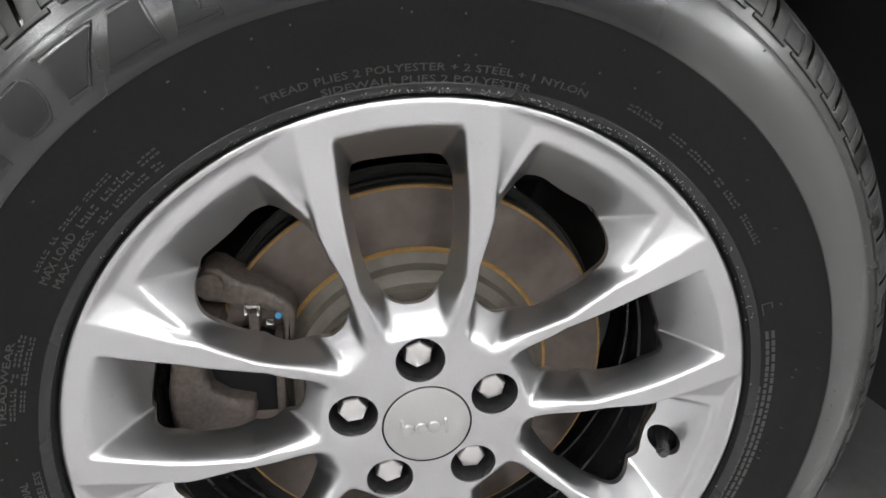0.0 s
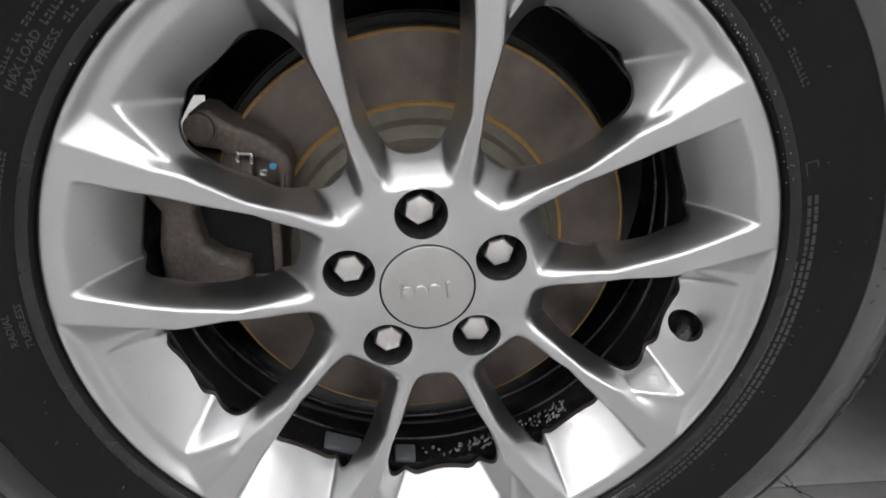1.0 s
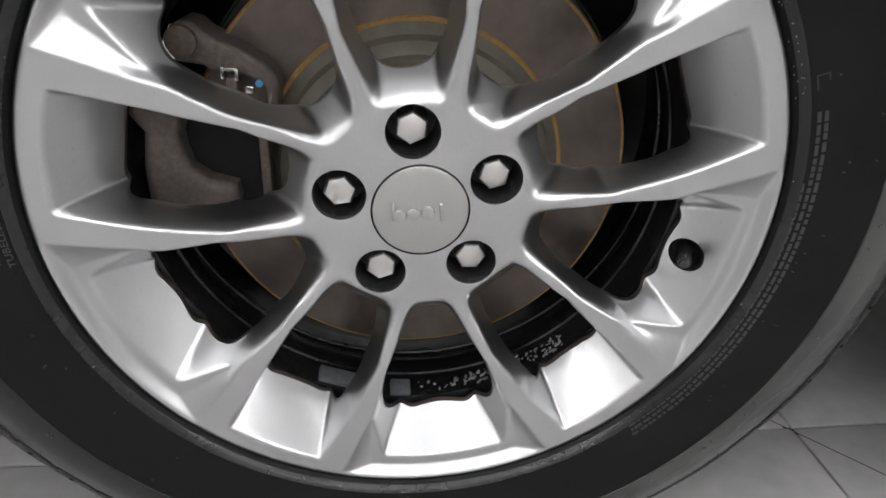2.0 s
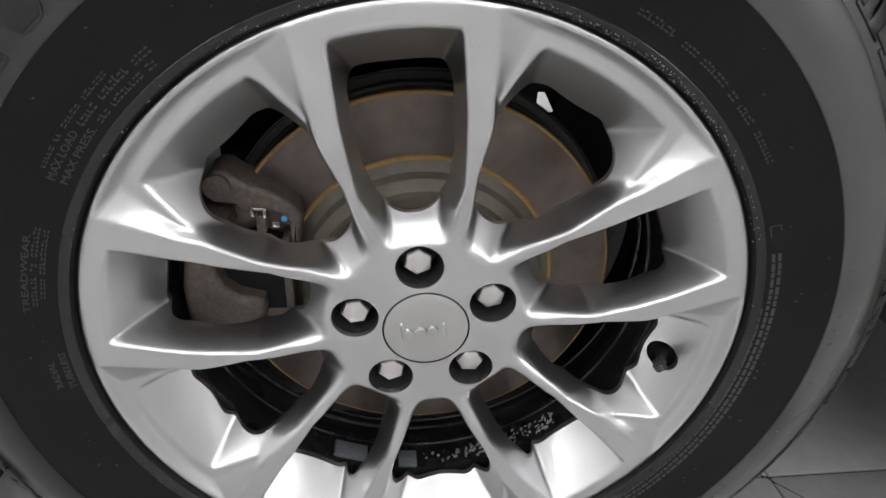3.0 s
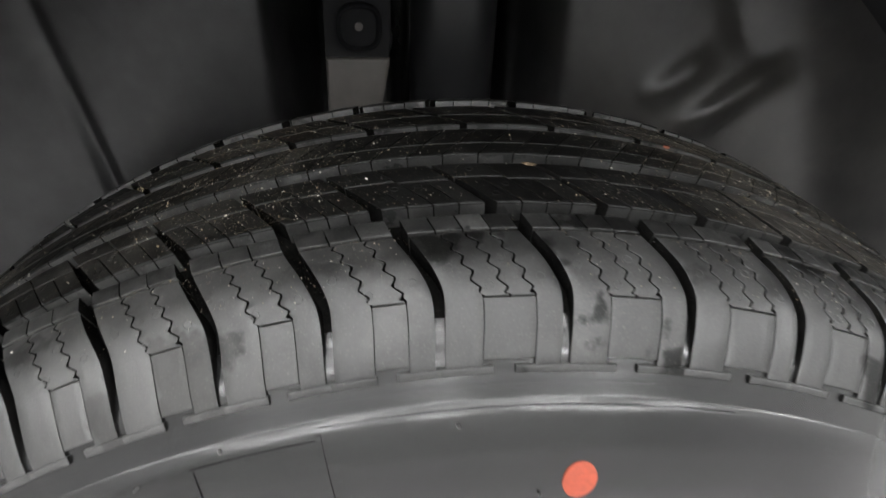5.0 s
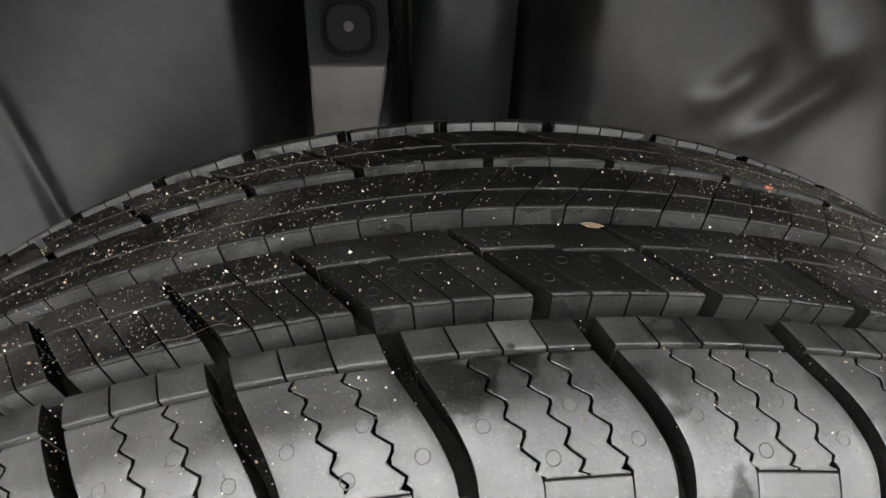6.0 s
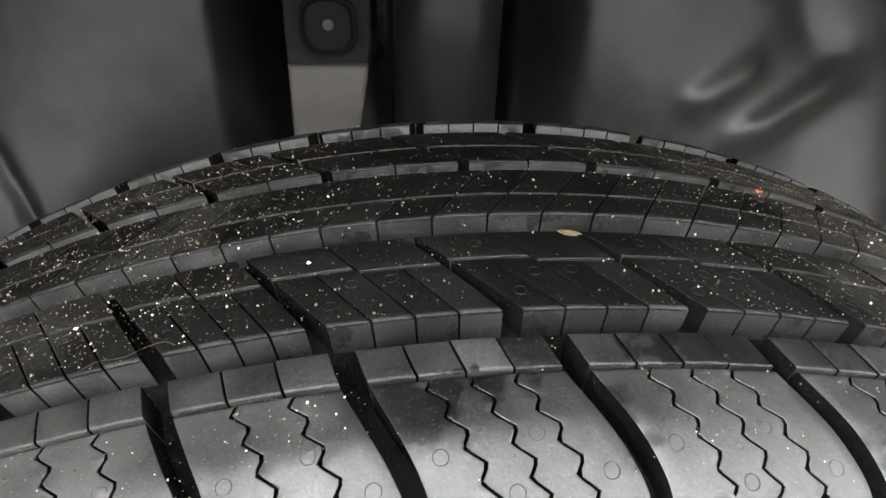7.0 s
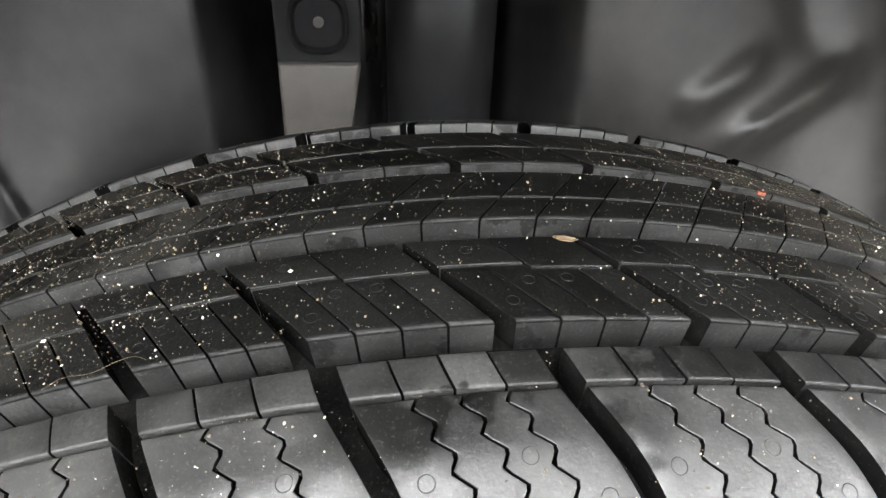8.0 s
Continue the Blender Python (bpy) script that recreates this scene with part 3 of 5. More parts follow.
for k, spin in enumerate((4, 20, 9, 31, 12)):
    a = math.radians(97.6 + 72 * k)
    at = Matrix.Translation((0.055 * math.cos(a), 0, ZC + 0.055 * math.sin(a)))
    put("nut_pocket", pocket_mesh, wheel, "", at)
    put("lug_nut", nut_mesh, wheel, "bright steel acorn lug nut", at @ pose(0, 0.0255, 0, 0, spin, 0))

# ---------------------------------------------------------------- tyre
SIDE = [(0.012, 0.2375), (0.004, 0.2410), (-0.0025, 0.2440), (-0.0062, 0.2490), (-0.0080, 0.2560), (-0.0115, 0.2700), (-0.0158, 0.2850), (-0.0180, 0.2950)]
BAND = [(-0.0180, 0.2950), (-0.0190, 0.2956), (-0.0196, 0.3000), (-0.0192, 0.3075), (-0.0172, 0.3170), (-0.0125, 0.3285), (-0.0095, 0.3330), (-0.0088, 0.3336), (-0.0065, 0.3375)]
SKIN = [(-0.0065, 0.3375), (-0.0035, 0.3450), (0.0020, 0.3535), (0.0095, 0.3620), (0.0175, 0.3675), (0.0245, 0.3700), (0.0355, 0.3725), (0.0445, 0.3735), (0.0745, 0.3758), (0.099, 0.3765)]
MID = 0.099
skin_line = spline(SKIN, 10)
skin_line = np.vstack([skin_line, [(2 * MID - y, r) for y, r in skin_line[-2::-1]]])
skin_line[:, 1] += 0.034 * np.clip(skin_line[:, 0] - 0.042, 0, 0.12)
step = np.hypot(*np.diff(skin_line, axis=0).T)
skin_q = np.concatenate([[0], np.cumsum(step)])
tang = np.gradient(skin_line, axis=0)
tang /= np.linalg.norm(tang, axis=1)[:, None]


def at_y(y):
    """Length along the tread's outer skin at which it lies at y."""
    return float(np.interp(y, skin_line[:, 0], skin_q))


def skin(q, sink=0.0):
    """(y, r) on the skin at the length q, sunk below it."""
    y, r = np.interp(q, skin_q, skin_line[:, 0]), np.interp(q, skin_q, skin_line[:, 1])
    ty, tr = np.interp(q, skin_q, tang[:, 0]), np.interp(q, skin_q, tang[:, 1])
    return y + tr * sink, r - ty * sink


def groove_depth(q):
    end = min(q, skin_q[-1] - q)
    return 0.0001 + 0.0010 * float(smooth(end / 0.006)) + 0.0070 * float(smooth((end - 0.008) / 0.028))


tyre_side, tyre_band = spline(SIDE, 6), spline(BAND, 5)
under = []
for q in np.linspace(0.0, skin_q[-1], 90):
    under.append(skin(q, groove_depth(q)))
half = [tuple(p) for p in tyre_side]
rest = [tuple(p) for p in tyre_band]
ends = [(float(y), float(r)) for y, r in under[:9]]
carcass = [(float(y), float(r)) for y, r in under[8:]] + [(2 * MID - y, r) for y, r in (half + rest)[::-1]]
bulge_y, bulge_r = np.concatenate([tyre_side[:, 0], tyre_band[1:, 0]]), np.concatenate([tyre_side[:, 1], tyre_band[1:, 1]])
v, f = lathe(half, 300)
v = [(x * (1 + 0.02 * max(0, 0.06 - z) / 0.06), y, max(z, 0.001)) for x, y, z in v]
tyre = put("tyre", mesh("tyre", v, f, RUBBER, 60), wheel, "black rubber tyre with raised sidewall lettering")
for name, prof, mat, label in (("shoulder_band", rest, RUBBER_BAND, "grey-black outer sidewall band with dust and painted sheen"), ("groove_end", ends, RUBBER_BAND, ""), ("carcass", carcass, GROOVE, "")):
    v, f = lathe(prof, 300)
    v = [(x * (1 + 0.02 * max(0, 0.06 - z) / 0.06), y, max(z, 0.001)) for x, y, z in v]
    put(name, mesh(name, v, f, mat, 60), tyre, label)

DEG = math.pi / 180


class Block:
    """Tread pieces of one rib and one pitch, as one mesh in (angle, length) mapped onto the skin."""

    def __init__(self):
        self.v, self.f, self.side = [], [], []

    def piece(self, left, right, q0, q1, nq=6, na=5, lift=0.0, face=0, edge=4, worn=0.0011):
        # the ends are worn round, their top strip takes the edge's material
        eps, R = 0.0003, min(worn, (q1 - q0) * 0.2)
        steps = [0.0, 0.13 * R, 0.5 * R, R]
        inner = [q for q in np.linspace(q0, q1, nq + 1) if q0 + 1.3 * R < q < q1 - 1.3 * R]
        qs = [q0 + d for d in steps] + inner + [q1 - d for d in steps[::-1]]
        sinks = [R, 0.507 * R, 0.134 * R, 0.0]
        sinks = sinks + [0.0] * len(inner) + sinks[::-1]
        base = len(self.v)
        cols = na + 3
        for i, q in enumerate(qs):
            l, r = left(q), right(q)
            e = eps / 0.37 / max(abs(r - l), 1e-6)
            e = min(e, 0.2)
            for j, s in enumerate([0, e] + list(np.linspace(0, 1, na + 1)[1:-1]) + [1 - e, 1]):
                drop = max(sinks[i], 0.00016 if j in (0, cols - 1) else 0.0)
                y, rad = skin(q, drop - lift)
                a = l + (r - l) * s
                self.v.append((rad * math.cos(a), y, rad * math.sin(a)))
        cols = na + 3
        rows = len(qs)
        for i in range(rows - 1):
            for j in range(cols - 1):
                k = base + i * cols + j
                self.f.append((k, k + 1, k + cols + 1, k + cols))
                self.side.append(edge if i in (1, 2) and 0 < j < cols - 2 else face)
        ring = [(0, j) for j in range(cols)] + [(i, cols - 1) for i in range(1, rows)] + [(rows - 1, j) for j in range(cols - 2, -1, -1)] + [(i, 0) for i in range(rows - 2, 0, -1)]
        low = len(self.v)
        for i, j in ring:
            q = qs[i]
            l, r = left(q), right(q)
            x, y, z = self.v[base + i * cols + j]
            a = math.atan2(z, x)
            yy, rad = skin(q, groove_depth(q) + 0.0012)
            self.v.append((rad * math.cos(a), yy, rad * math.sin(a)))
        n = len(ring)
        for k in range(n):
            i, j = ring[k]
            i2, j2 = ring[(k + 1) % n]
            self.f.append((base + i * cols + j, low + k, low + (k + 1) % n, base + i2 * cols + j2))
            # cut sides take the groove's tone, which paints shade between the pieces
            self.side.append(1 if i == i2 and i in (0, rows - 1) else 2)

    def spot(self, deg, q, r, lift=0.00012):
        """A low round mark left by a mould vent."""
        base, n = len(self.v), 14
        for k in range(3 * n):
            i, t = k // n, math.tau * (k % n) / n
            rr, up = ((r * 0.74, -0.0002), (r * 0.88, lift), (r * 1.04, -0.0002))[i]
            y, rad = skin(q + rr * math.sin(t), -up)
            a = deg * DEG + rr * math.cos(t) / rad
            self.v.append((rad * math.cos(a), y, rad * math.sin(a)))
        for i in range(2):
            for k in range(n):
                self.f.append((base + i * n + k, base + i * n + (k + 1) % n, base + (i + 1) * n + (k + 1) % n, base + (i + 1) * n + k))
                self.side.append(0)

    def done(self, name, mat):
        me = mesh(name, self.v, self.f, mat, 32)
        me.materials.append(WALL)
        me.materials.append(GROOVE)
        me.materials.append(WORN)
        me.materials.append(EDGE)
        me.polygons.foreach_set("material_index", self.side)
        return me


def line(a0, q0, a1, q1):
    """An angle (radians) that runs from a0 degrees at q0 to a1 at q1."""
    return lambda q: (a0 + (a1 - a0) * (q - q0) / (q1 - q0)) * DEG


def between(f, g, t, gap=0.0):
    return lambda q: f(q) * (1 - t) + g(q) * t + gap


SIPE = 0.00026 / 0.37         # half a cut's width, as an angle


def row(block, left, right, q0, q1, count, nq=6, na=3, sipe=SIPE, lift=None, near=None, far=None, face=0, edge=4, worn=0.0009):
    """Pieces side by side between two lines, parted by narrow cuts; near and far shift the ends of single pieces."""
    for k in range(count):
        ga, gb = (0 if k == 0 else sipe), (0 if k == count - 1 else sipe)
        a, b = between(left, right, k / count, -ga), between(left, right, (k + 1) / count, gb)
        block.piece(a, b, q0 + (near[k] if near else 0), q1 + (far[k] if far else 0), nq, na, lift[k] if lift else 0.0, face, edge, worn)


# the line of a shoulder groove: degrees off its inner end, by the length along the skin
bend = spline([(-0.002, -1.72), (0.010, -1.85), (0.020, -1.98), (0.029, -1.97), (0.0365, -1.60), (0.045, -0.98), (0.053, -0.40), (0.0615, 0.0), (0.070, 0.35)], 6)


def shoulder(P, flip):
    """An outer rib's pitch: small pieces, zigzag cuts, and the lug's side with its panel; short pitches have one cut less."""
    b = Block()
    qa, qs, ql = at_y(0.0387), at_y(0.0305), at_y(0.0078)
    count = 4 if P > 6 else 3

    def g(q, side):
        wide = 0.25 + 0.15 * float(smooth((q - 0.012) / 0.040))
        return (float(np.interp(q, bend[:, 0], bend[:, 1])) + side * wide) * DEG
    top = lambda q: g(q, -1)
    bottom = lambda q: g(q, 1) - P * DEG
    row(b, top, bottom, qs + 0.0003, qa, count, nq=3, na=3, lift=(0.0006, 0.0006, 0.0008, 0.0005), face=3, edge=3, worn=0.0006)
    w = SIPE * 1.35
    cuts = (0.29, 0.52, 0.74) if count == 4 else (0.36, 0.70)

    def cut(t, shift):
        def f(q):
            z = (q - ql) / 0.0058
            zig = 0.21 * (abs(z % 1.0 * 2 - 1) * 2 - 1) if q > ql + 0.001 else -0.21
            return top(q) * (1 - t) + bottom(q) * t + zig * DEG + shift * (1.0 if q > ql else 0.42)
        return f
    b.piece(top, cut(cuts[0], w), 0.0056, qs - 0.0003, 40, 3, edge=0, worn=0.0006)
    b.piece(cut(cuts[-1], -w), bottom, 0.0056, qs - 0.0003, 40, 3, edge=0, worn=0.0006)
    for t0, t1 in zip(cuts, cuts[1:]):
        b.piece(cut(t0, -w), cut(t1, w), ql + 0.00018, qs - 0.0003, 26, 3, edge=0, worn=0.0004)
    b.piece(cut(cuts[0], -w), cut(cuts[-1], w), 0.0078, ql - 0.0001, 30, 4, -0.0001, edge=0, worn=0.0004)
    # the raised foot below the groove, in two halves that meet its neighbours'
    foot = lambda q, side, off: g(q, 0) - side * P * DEG - off * DEG
    b.piece(lambda q: foot(q, 0, 0), lambda q: foot(q, 0, 0.42 * P), 0.0034, 0.0060, 3, 6, 0.0004, edge=0, worn=0.0005)
    b.piece(lambda q: foot(q, 1, -0.40 * P), lambda q: foot(q, 1, 0), 0.0034, 0.0060, 3, 6, 0.0004, edge=0, worn=0.0005)
    for t, y in ((0.13, 0.0160), (0.40, 0.0105), (0.63, 0.0185), (0.87, 0.0125), (0.14, 0.0345), (0.88, 0.0350)):
        q = at_y(y)
        b.spot(math.degrees(top(q) * (1 - t) + bottom(q) * t), q, 0.0016)
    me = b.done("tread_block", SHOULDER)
    if flip:
        for vert in me.vertices:
            k = math.hypot(vert.co.x, vert.co.z)
            vert.co.y = 2 * MID - vert.co.y
            k = 1 + 0.034 * min(max(vert.co.y - 0.042, 0), 0.12) / k
            vert.co.x, vert.co.z = vert.co.x * k, vert.co.z * k
        me.flip_normals()
    return me


def second_rib(P):
    """Slanting blocks, four pieces on the near side of a stepped cut and two beyond it."""
    b = Block()
    q0, qw, q1 = at_y(0.0470), at_y(0.0645), at_y(0.0757)
    c = line(0.0, q0, 3.1, q1)
    wide = lambda q: (0.34 - 0.16 * (q - q0) / (q1 - q0)) * DEG
    top, bottom = (lambda q: c(q) - wide(q)), (lambda q: c(q) - P * DEG + wide(q))
    row(b, top, bottom, q0, qw - 0.0002, 4, nq=4, na=3, far=(0.0008, 0.0008, -0.0007, -0.0007))
    row(b, top, bottom, qw + 0.0002, q1, 2, nq=3, na=5, near=(0.0008, -0.0007), worn=0.0004)
    for t, y in ((0.13, 0.0530), (0.62, 0.0600), (0.38, 0.0595), (0.28, 0.0710)):
        q = at_y(y)
        b.spot(math.degrees(top(q) * (1 - t) + bottom(q) * t), q, 0.0016)
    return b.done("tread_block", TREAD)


def centre_rib(P):
    b = Block()
    q0, qm, q1 = at_y(0.0846), at_y(0.0958), at_y(0.1120)
    c = line(0.0, q0, -2.7, q1)
    top, bottom = (lambda q: c(q) - SIPE), (lambda q: c(q) - P * DEG + SIPE)
    row(b, top, bottom, q0, qm - 0.0002, 3, nq=3, na=3)
    row(b, top, bottom, qm + 0.0002, q1, 3, nq=3, na=3, worn=0.0004)
    return b.done("tread_block", TREAD)


def fourth_rib(P):
    b = Block()
    q0, qm, q1 = at_y(0.1195), at_y(0.1345), at_y(0.1500)
    c = line(0.0, q0, 3.6, q1)
    top, bottom = (lambda q: c(q) - 0.26 * DEG), (lambda q: c(q) - P * DEG + 0.26 * DEG)
    row(b, top, bottom, q0, qm - 0.0004, 2, nq=3, na=5)
    row(b, top, bottom, qm + 0.0004, q1, 3, nq=3, na=3, worn=0.0004)
    return b.done("tread_block", TREAD)


def pitches(first, sizes):
    """Angles at which a rib's pitches begin, going round clockwise, and their sizes: the uneven ones first, then even ones."""
    rest = 360 - sum(sizes)
    n = round(rest / 6.15)
    out, a = [], first
    for size in list(sizes) + [rest / n] * n:
        out.append((a, size))
        a -= size
    return out


SHOULDER_PITCHES = pitches(124.0, (5.3, 5.7, 5.6, 5.6, 5.6, 6.45, 6.6, 6.6, 6.1))
RIBS = (
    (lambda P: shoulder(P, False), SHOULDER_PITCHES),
    (second_rib, pitches(113.5, (5.6, 5.6, 5.25, 6.3, 6.3, 6.1, 5.8))),
    (centre_rib, pitches(115.0, (5.9, 5.9, 5.9, 6.6, 6.5, 6.2))),
    (fourth_rib, pitches(113.6, (5.4, 5.4, 5.4, 6.4, 6.2, 6.5, 6.3))),
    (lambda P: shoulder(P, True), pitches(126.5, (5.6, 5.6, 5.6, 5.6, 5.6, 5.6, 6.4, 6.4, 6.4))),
)
sunk = []
for make, places in RIBS:
    made = {}
    for deg, size in places:
        me = made.setdefault(round(size, 3), None) or make(size)
        made[round(size, 3)] = me
        if abs((deg % 360) - 267) < 32:
            sunk.append((me, deg))
            continue
        put("tread_block", me, tyre, "", Matrix.Translation((0, 0, ZC)) @ pose(0, 0, 0, 0, -deg, 0))
v, f = [], []
for me, deg in sunk:
    m = Matrix.Translation((0, 0, ZC)) @ pose(0, 0, 0, 0, -deg, 0)
    n = len(v)
    for vert in me.vertices:
        c = m @ vert.co
        v.append((c.x, c.y, max(c.z, 0.0015)))
    f += [tuple(n + k for k in p.vertices) for p in me.polygons]
tagged(put("contact_tread", mesh("contact_tread", v, f, TREAD), tyre), kind="stuff")



def side_y(r):
    return float(np.interp(r, bulge_r, bulge_y))


def on_side(r, deg, lift=0.0):
    a = math.radians(deg)
    return (r * math.cos(a), side_y(r) - lift, ZC + r * math.sin(a))


def print_on_side(name, text, r, start, end, height, mat=MARK, lift=0.0004):
    """Raised words round the sidewall, read clockwise from one angle to another."""
    cu = bpy.data.curves.new("print", "FONT")
    cu.body, cu.size = text, 1.0
    cu.resolution_u = 2
    ob = new("print", cu)
    bpy.context.view_layer.update()
    me = bpy.data.meshes.new_from_object(ob.evaluated_get(bpy.context.evaluated_depsgraph_get()))
    bpy.data.objects.remove(ob)
    co = np.array([v.co[:] for v in me.vertices])
    x0, x1, cap = co[:, 0].min(), co[:, 0].max(), 0.69
    verts = [on_side(r + c[1] / cap * height, start + (end - start) * (c[0] - x0) / (x1 - x0), lift) for c in co]
    faces = [tuple(p.vertices) for p in me.polygons]
    low = len(verts)
    verts += [on_side(r + c[1] / cap * height, start + (end - start) * (c[0] - x0) / (x1 - x0), -0.0003) for c in co]
    count = {}
    for p in faces:
        for a, b in zip(p, p[1:] + p[:1]):
            count[(a, b)] = count.get((a, b), 0) + 1
    walls = [(a, b, b + low, a + low) for (a, b) in count if (b, a) not in count]
    bpy.data.meshes.remove(me)
    return put(name, mesh(name, verts, faces + walls, mat, 30), tyre, "raised small print on the sidewall")


def bar_on_side(verts, faces, r0, r1, a0, a1, lift=0.0004, n=2):
    k = len(verts)
    m = max(1, int((r1 - r0) / 0.003))
    rs = [r0 + (r1 - r0) * q / m for q in range(m + 1)]
    w = m + 3
    for i in range(n + 1):
        a = a0 + (a1 - a0) * i / n
        verts += [on_side(r0, a, -0.0003)] + [on_side(r, a, lift) for r in rs] + [on_side(r1, a, -0.0003)]
    for i in range(n):
        b = k + w * i
        faces += [(b + q, b + w + q, b + w + q + 1, b + q + 1) for q in range(w - 1)]
    faces += [tuple(k + q for q in range(w)), tuple(k + w * n + q for q in range(w - 1, -1, -1))]


print_on_side("small_print", "TREAD PLIES 2 POLYESTER + 2 STEEL + 1 NYLON", 0.2555, 113.3, 71.9, 0.0040)
print_on_side("small_print", "SIDEWALL PLIES 2 POLYESTER", 0.2492, 106.3, 79.3, 0.0038)
print_on_side("small_print", "MAX LOAD", 0.2600, 149.3, 141.5, 0.0042)
print_on_side("small_print", "MAX PRESS.", 0.2535, 149.3, 139.8, 0.0040)
print_on_side("small_print", "RADIAL", 0.2588, 185.8, 180.8, 0.0040)
print_on_side("small_print", "TUBELESS", 0.2510, 186.5, 179.3, 0.0040)
print_on_side("small_print", "TREADWEAR", 0.2645, 171.5, 158.5, 0.0036)

rng = random.Random(7)
v, f = [], []
for r, a0, a1, size in ((0.2600, 140.3, 127.0, 0.0040), (0.2535, 138.6, 127.0, 0.0038), (0.2665, 148.0, 133.0, 0.0026), (0.2597, 66.0, 60.5, 0.0042), (0.2590, 58.5, 50.0, 0.0042), (0.2585, 48.5, 43.0, 0.0042), (0.2590, 41.0, 35.5, 0.0042), (0.2600, 171.0, 157.0, 0.0034), (0.2555, 169.0, 156.5, 0.0030)):
    a = a0
    while a > a1:
        w = rng.uniform(0.35, 0.62)
        if rng.random() > 0.14:
            h = size * rng.uniform(0.75, 1.0)
            bar_on_side(v, f, r, r + h * 0.28, a, a - w)
            if rng.random() > 0.3:
                bar_on_side(v, f, r + h * 0.72, r + h, a, a - w)
            else:
                bar_on_side(v, f, r + h * 0.28, r + h, a, a - 0.14)
        a -= w + 0.28
for r in (0.2478, 0.2520, 0.2560):
    a = 19.0 if r > 0.25 else 8.0
    while a > -46:
        w = rng.uniform(0.5, 1.6)
        bar_on_side(v, f, r, r + 0.0022, a, a - w, 0.00025)
        a -= w + rng.uniform(0.25, 0.5)
tagged(put("print_bar", mesh("print_bar", v, f, MARK, 30), tyre, "rows of worn illegible raised print"), kind="stuff")
v, f = [], []
for r0, r1, a0, a1 in ((0.2520, 0.2526, 24.4, 22.2), (0.2520, 0.2590, 24.4, 24.25), (0.2585, 0.2591, 24.4, 23.3)):
    bar_on_side(v, f, r0, r1, a0, a1)
put("warning_sign", mesh("warning_sign", v, f, MARK, 30), tyre)

# the broad word as plain raised shapes: each is a stack of rows between a start and an end
def shape_on_side(left, right, r0, r1, lift, n=12, m=8):
    verts, faces = [], []
    w = m + 3
    for i in range(n + 1):
        t = i / n
        r, a, b = r0 + (r1 - r0) * t, left(t), right(t)
        low = 0.0004
        edge = 0.0 if 0 < i < n else low + lift
        verts += [on_side(r, a + 0.05, -low)] + [on_side(r, a + (b - a) * k / m, lift - edge) for k in range(m + 1)] + [on_side(r, b - 0.05, -low)]
    for i in range(n):
        k = i * w
        faces += [(k + q, k + w + q, k + w + q + 1, k + q + 1) for q in range(w - 1)]
    return verts, faces


def oval(t):
    return math.sqrt(max(0.0, 1 - (2 * t - 1) ** 2)) ** 0.8


WORD = [
    (lambda t: 116.9 - 1.4 * t, lambda t: 114.4 - 0.6 * t if t > 0.25 else 112.7 + 1.7 * smooth((t - 0.18) / 0.07)),
    (lambda t: 124.2 - 2.9 * t, lambda t: 118.6 + 0.1 * t),
    (lambda t: 128.9 - 0.3 * t, lambda t: 126.9 - 3.8 * t),
    (lambda t: 132.9 + 2.3 * oval(t) - 0.4 * t, lambda t: 132.9 - 2.1 * oval(t) - 0.4 * t),
    (lambda t: 142.6 - 0.6 * t, lambda t: 137.6 + 0.2 * t),
    (lambda t: 146.8 - 0.3 * t, lambda t: 144.8 - 0.3 * t),
    (lambda t: 152.6 - 0.3 * t, lambda t: 148.2 - 0.3 * t),
    (lambda t: 158.6 - 0.3 * t, lambda t: 154.2 - 0.3 * t),
]
for left, right in WORD:
    v, f = shape_on_side(lambda t: left(t) + 0.22, lambda t: right(t) - 0.22, 0.3010, 0.3276, 0.0011)
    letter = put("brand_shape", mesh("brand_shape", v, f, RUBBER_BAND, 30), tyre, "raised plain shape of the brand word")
    v, f = shape_on_side(left, right, 0.3022, 0.3264, 0.0014)
    put("brand_face", mesh("brand_face", v, f, RUBBER_LOW, 30), letter)
# the moulded panel beside the word
v, f = [], []
for r0, r1, a0, a1 in ((0.3020, 0.3290, 108.3, 108.12), (0.3010, 0.3305, 101.3, 101.0), (0.3010, 0.3015, 108.4, 101.2), (0.3286, 0.3292, 108.3, 101.2), (0.3318, 0.3322, 101.0, 78.0)):
    bar_on_side(v, f, r0, r1, a0, a1, 0.0006, 8)
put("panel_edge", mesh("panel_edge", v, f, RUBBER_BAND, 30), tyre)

# orange paint dot
v = [on_side(0.3080, 86.7, 0.0006)]
for k in range(28):
    t = 2 * math.pi * k / 28
    v.append(on_side(0.3080 + 0.0070 * math.sin(t), 86.7 + math.degrees(0.0056 * math.cos(t) / 0.308), 0.0005))
for k in range(28):
    t = 2 * math.pi * k / 28
    v.append(on_side(0.3080 + 0.0071 * math.sin(t), 86.7 + math.degrees(0.0057 * math.cos(t) / 0.308), -0.0002))
f = [(0, 1 + k, 1 + (k + 1) % 28) for k in range(28)] + [(1 + k, 29 + k, 29 + (k + 1) % 28, 1 + (k + 1) % 28) for k in range(28)]
put("paint_dot", mesh("paint_dot", v, f, ORANGE), tyre, "orange factory paint dot")

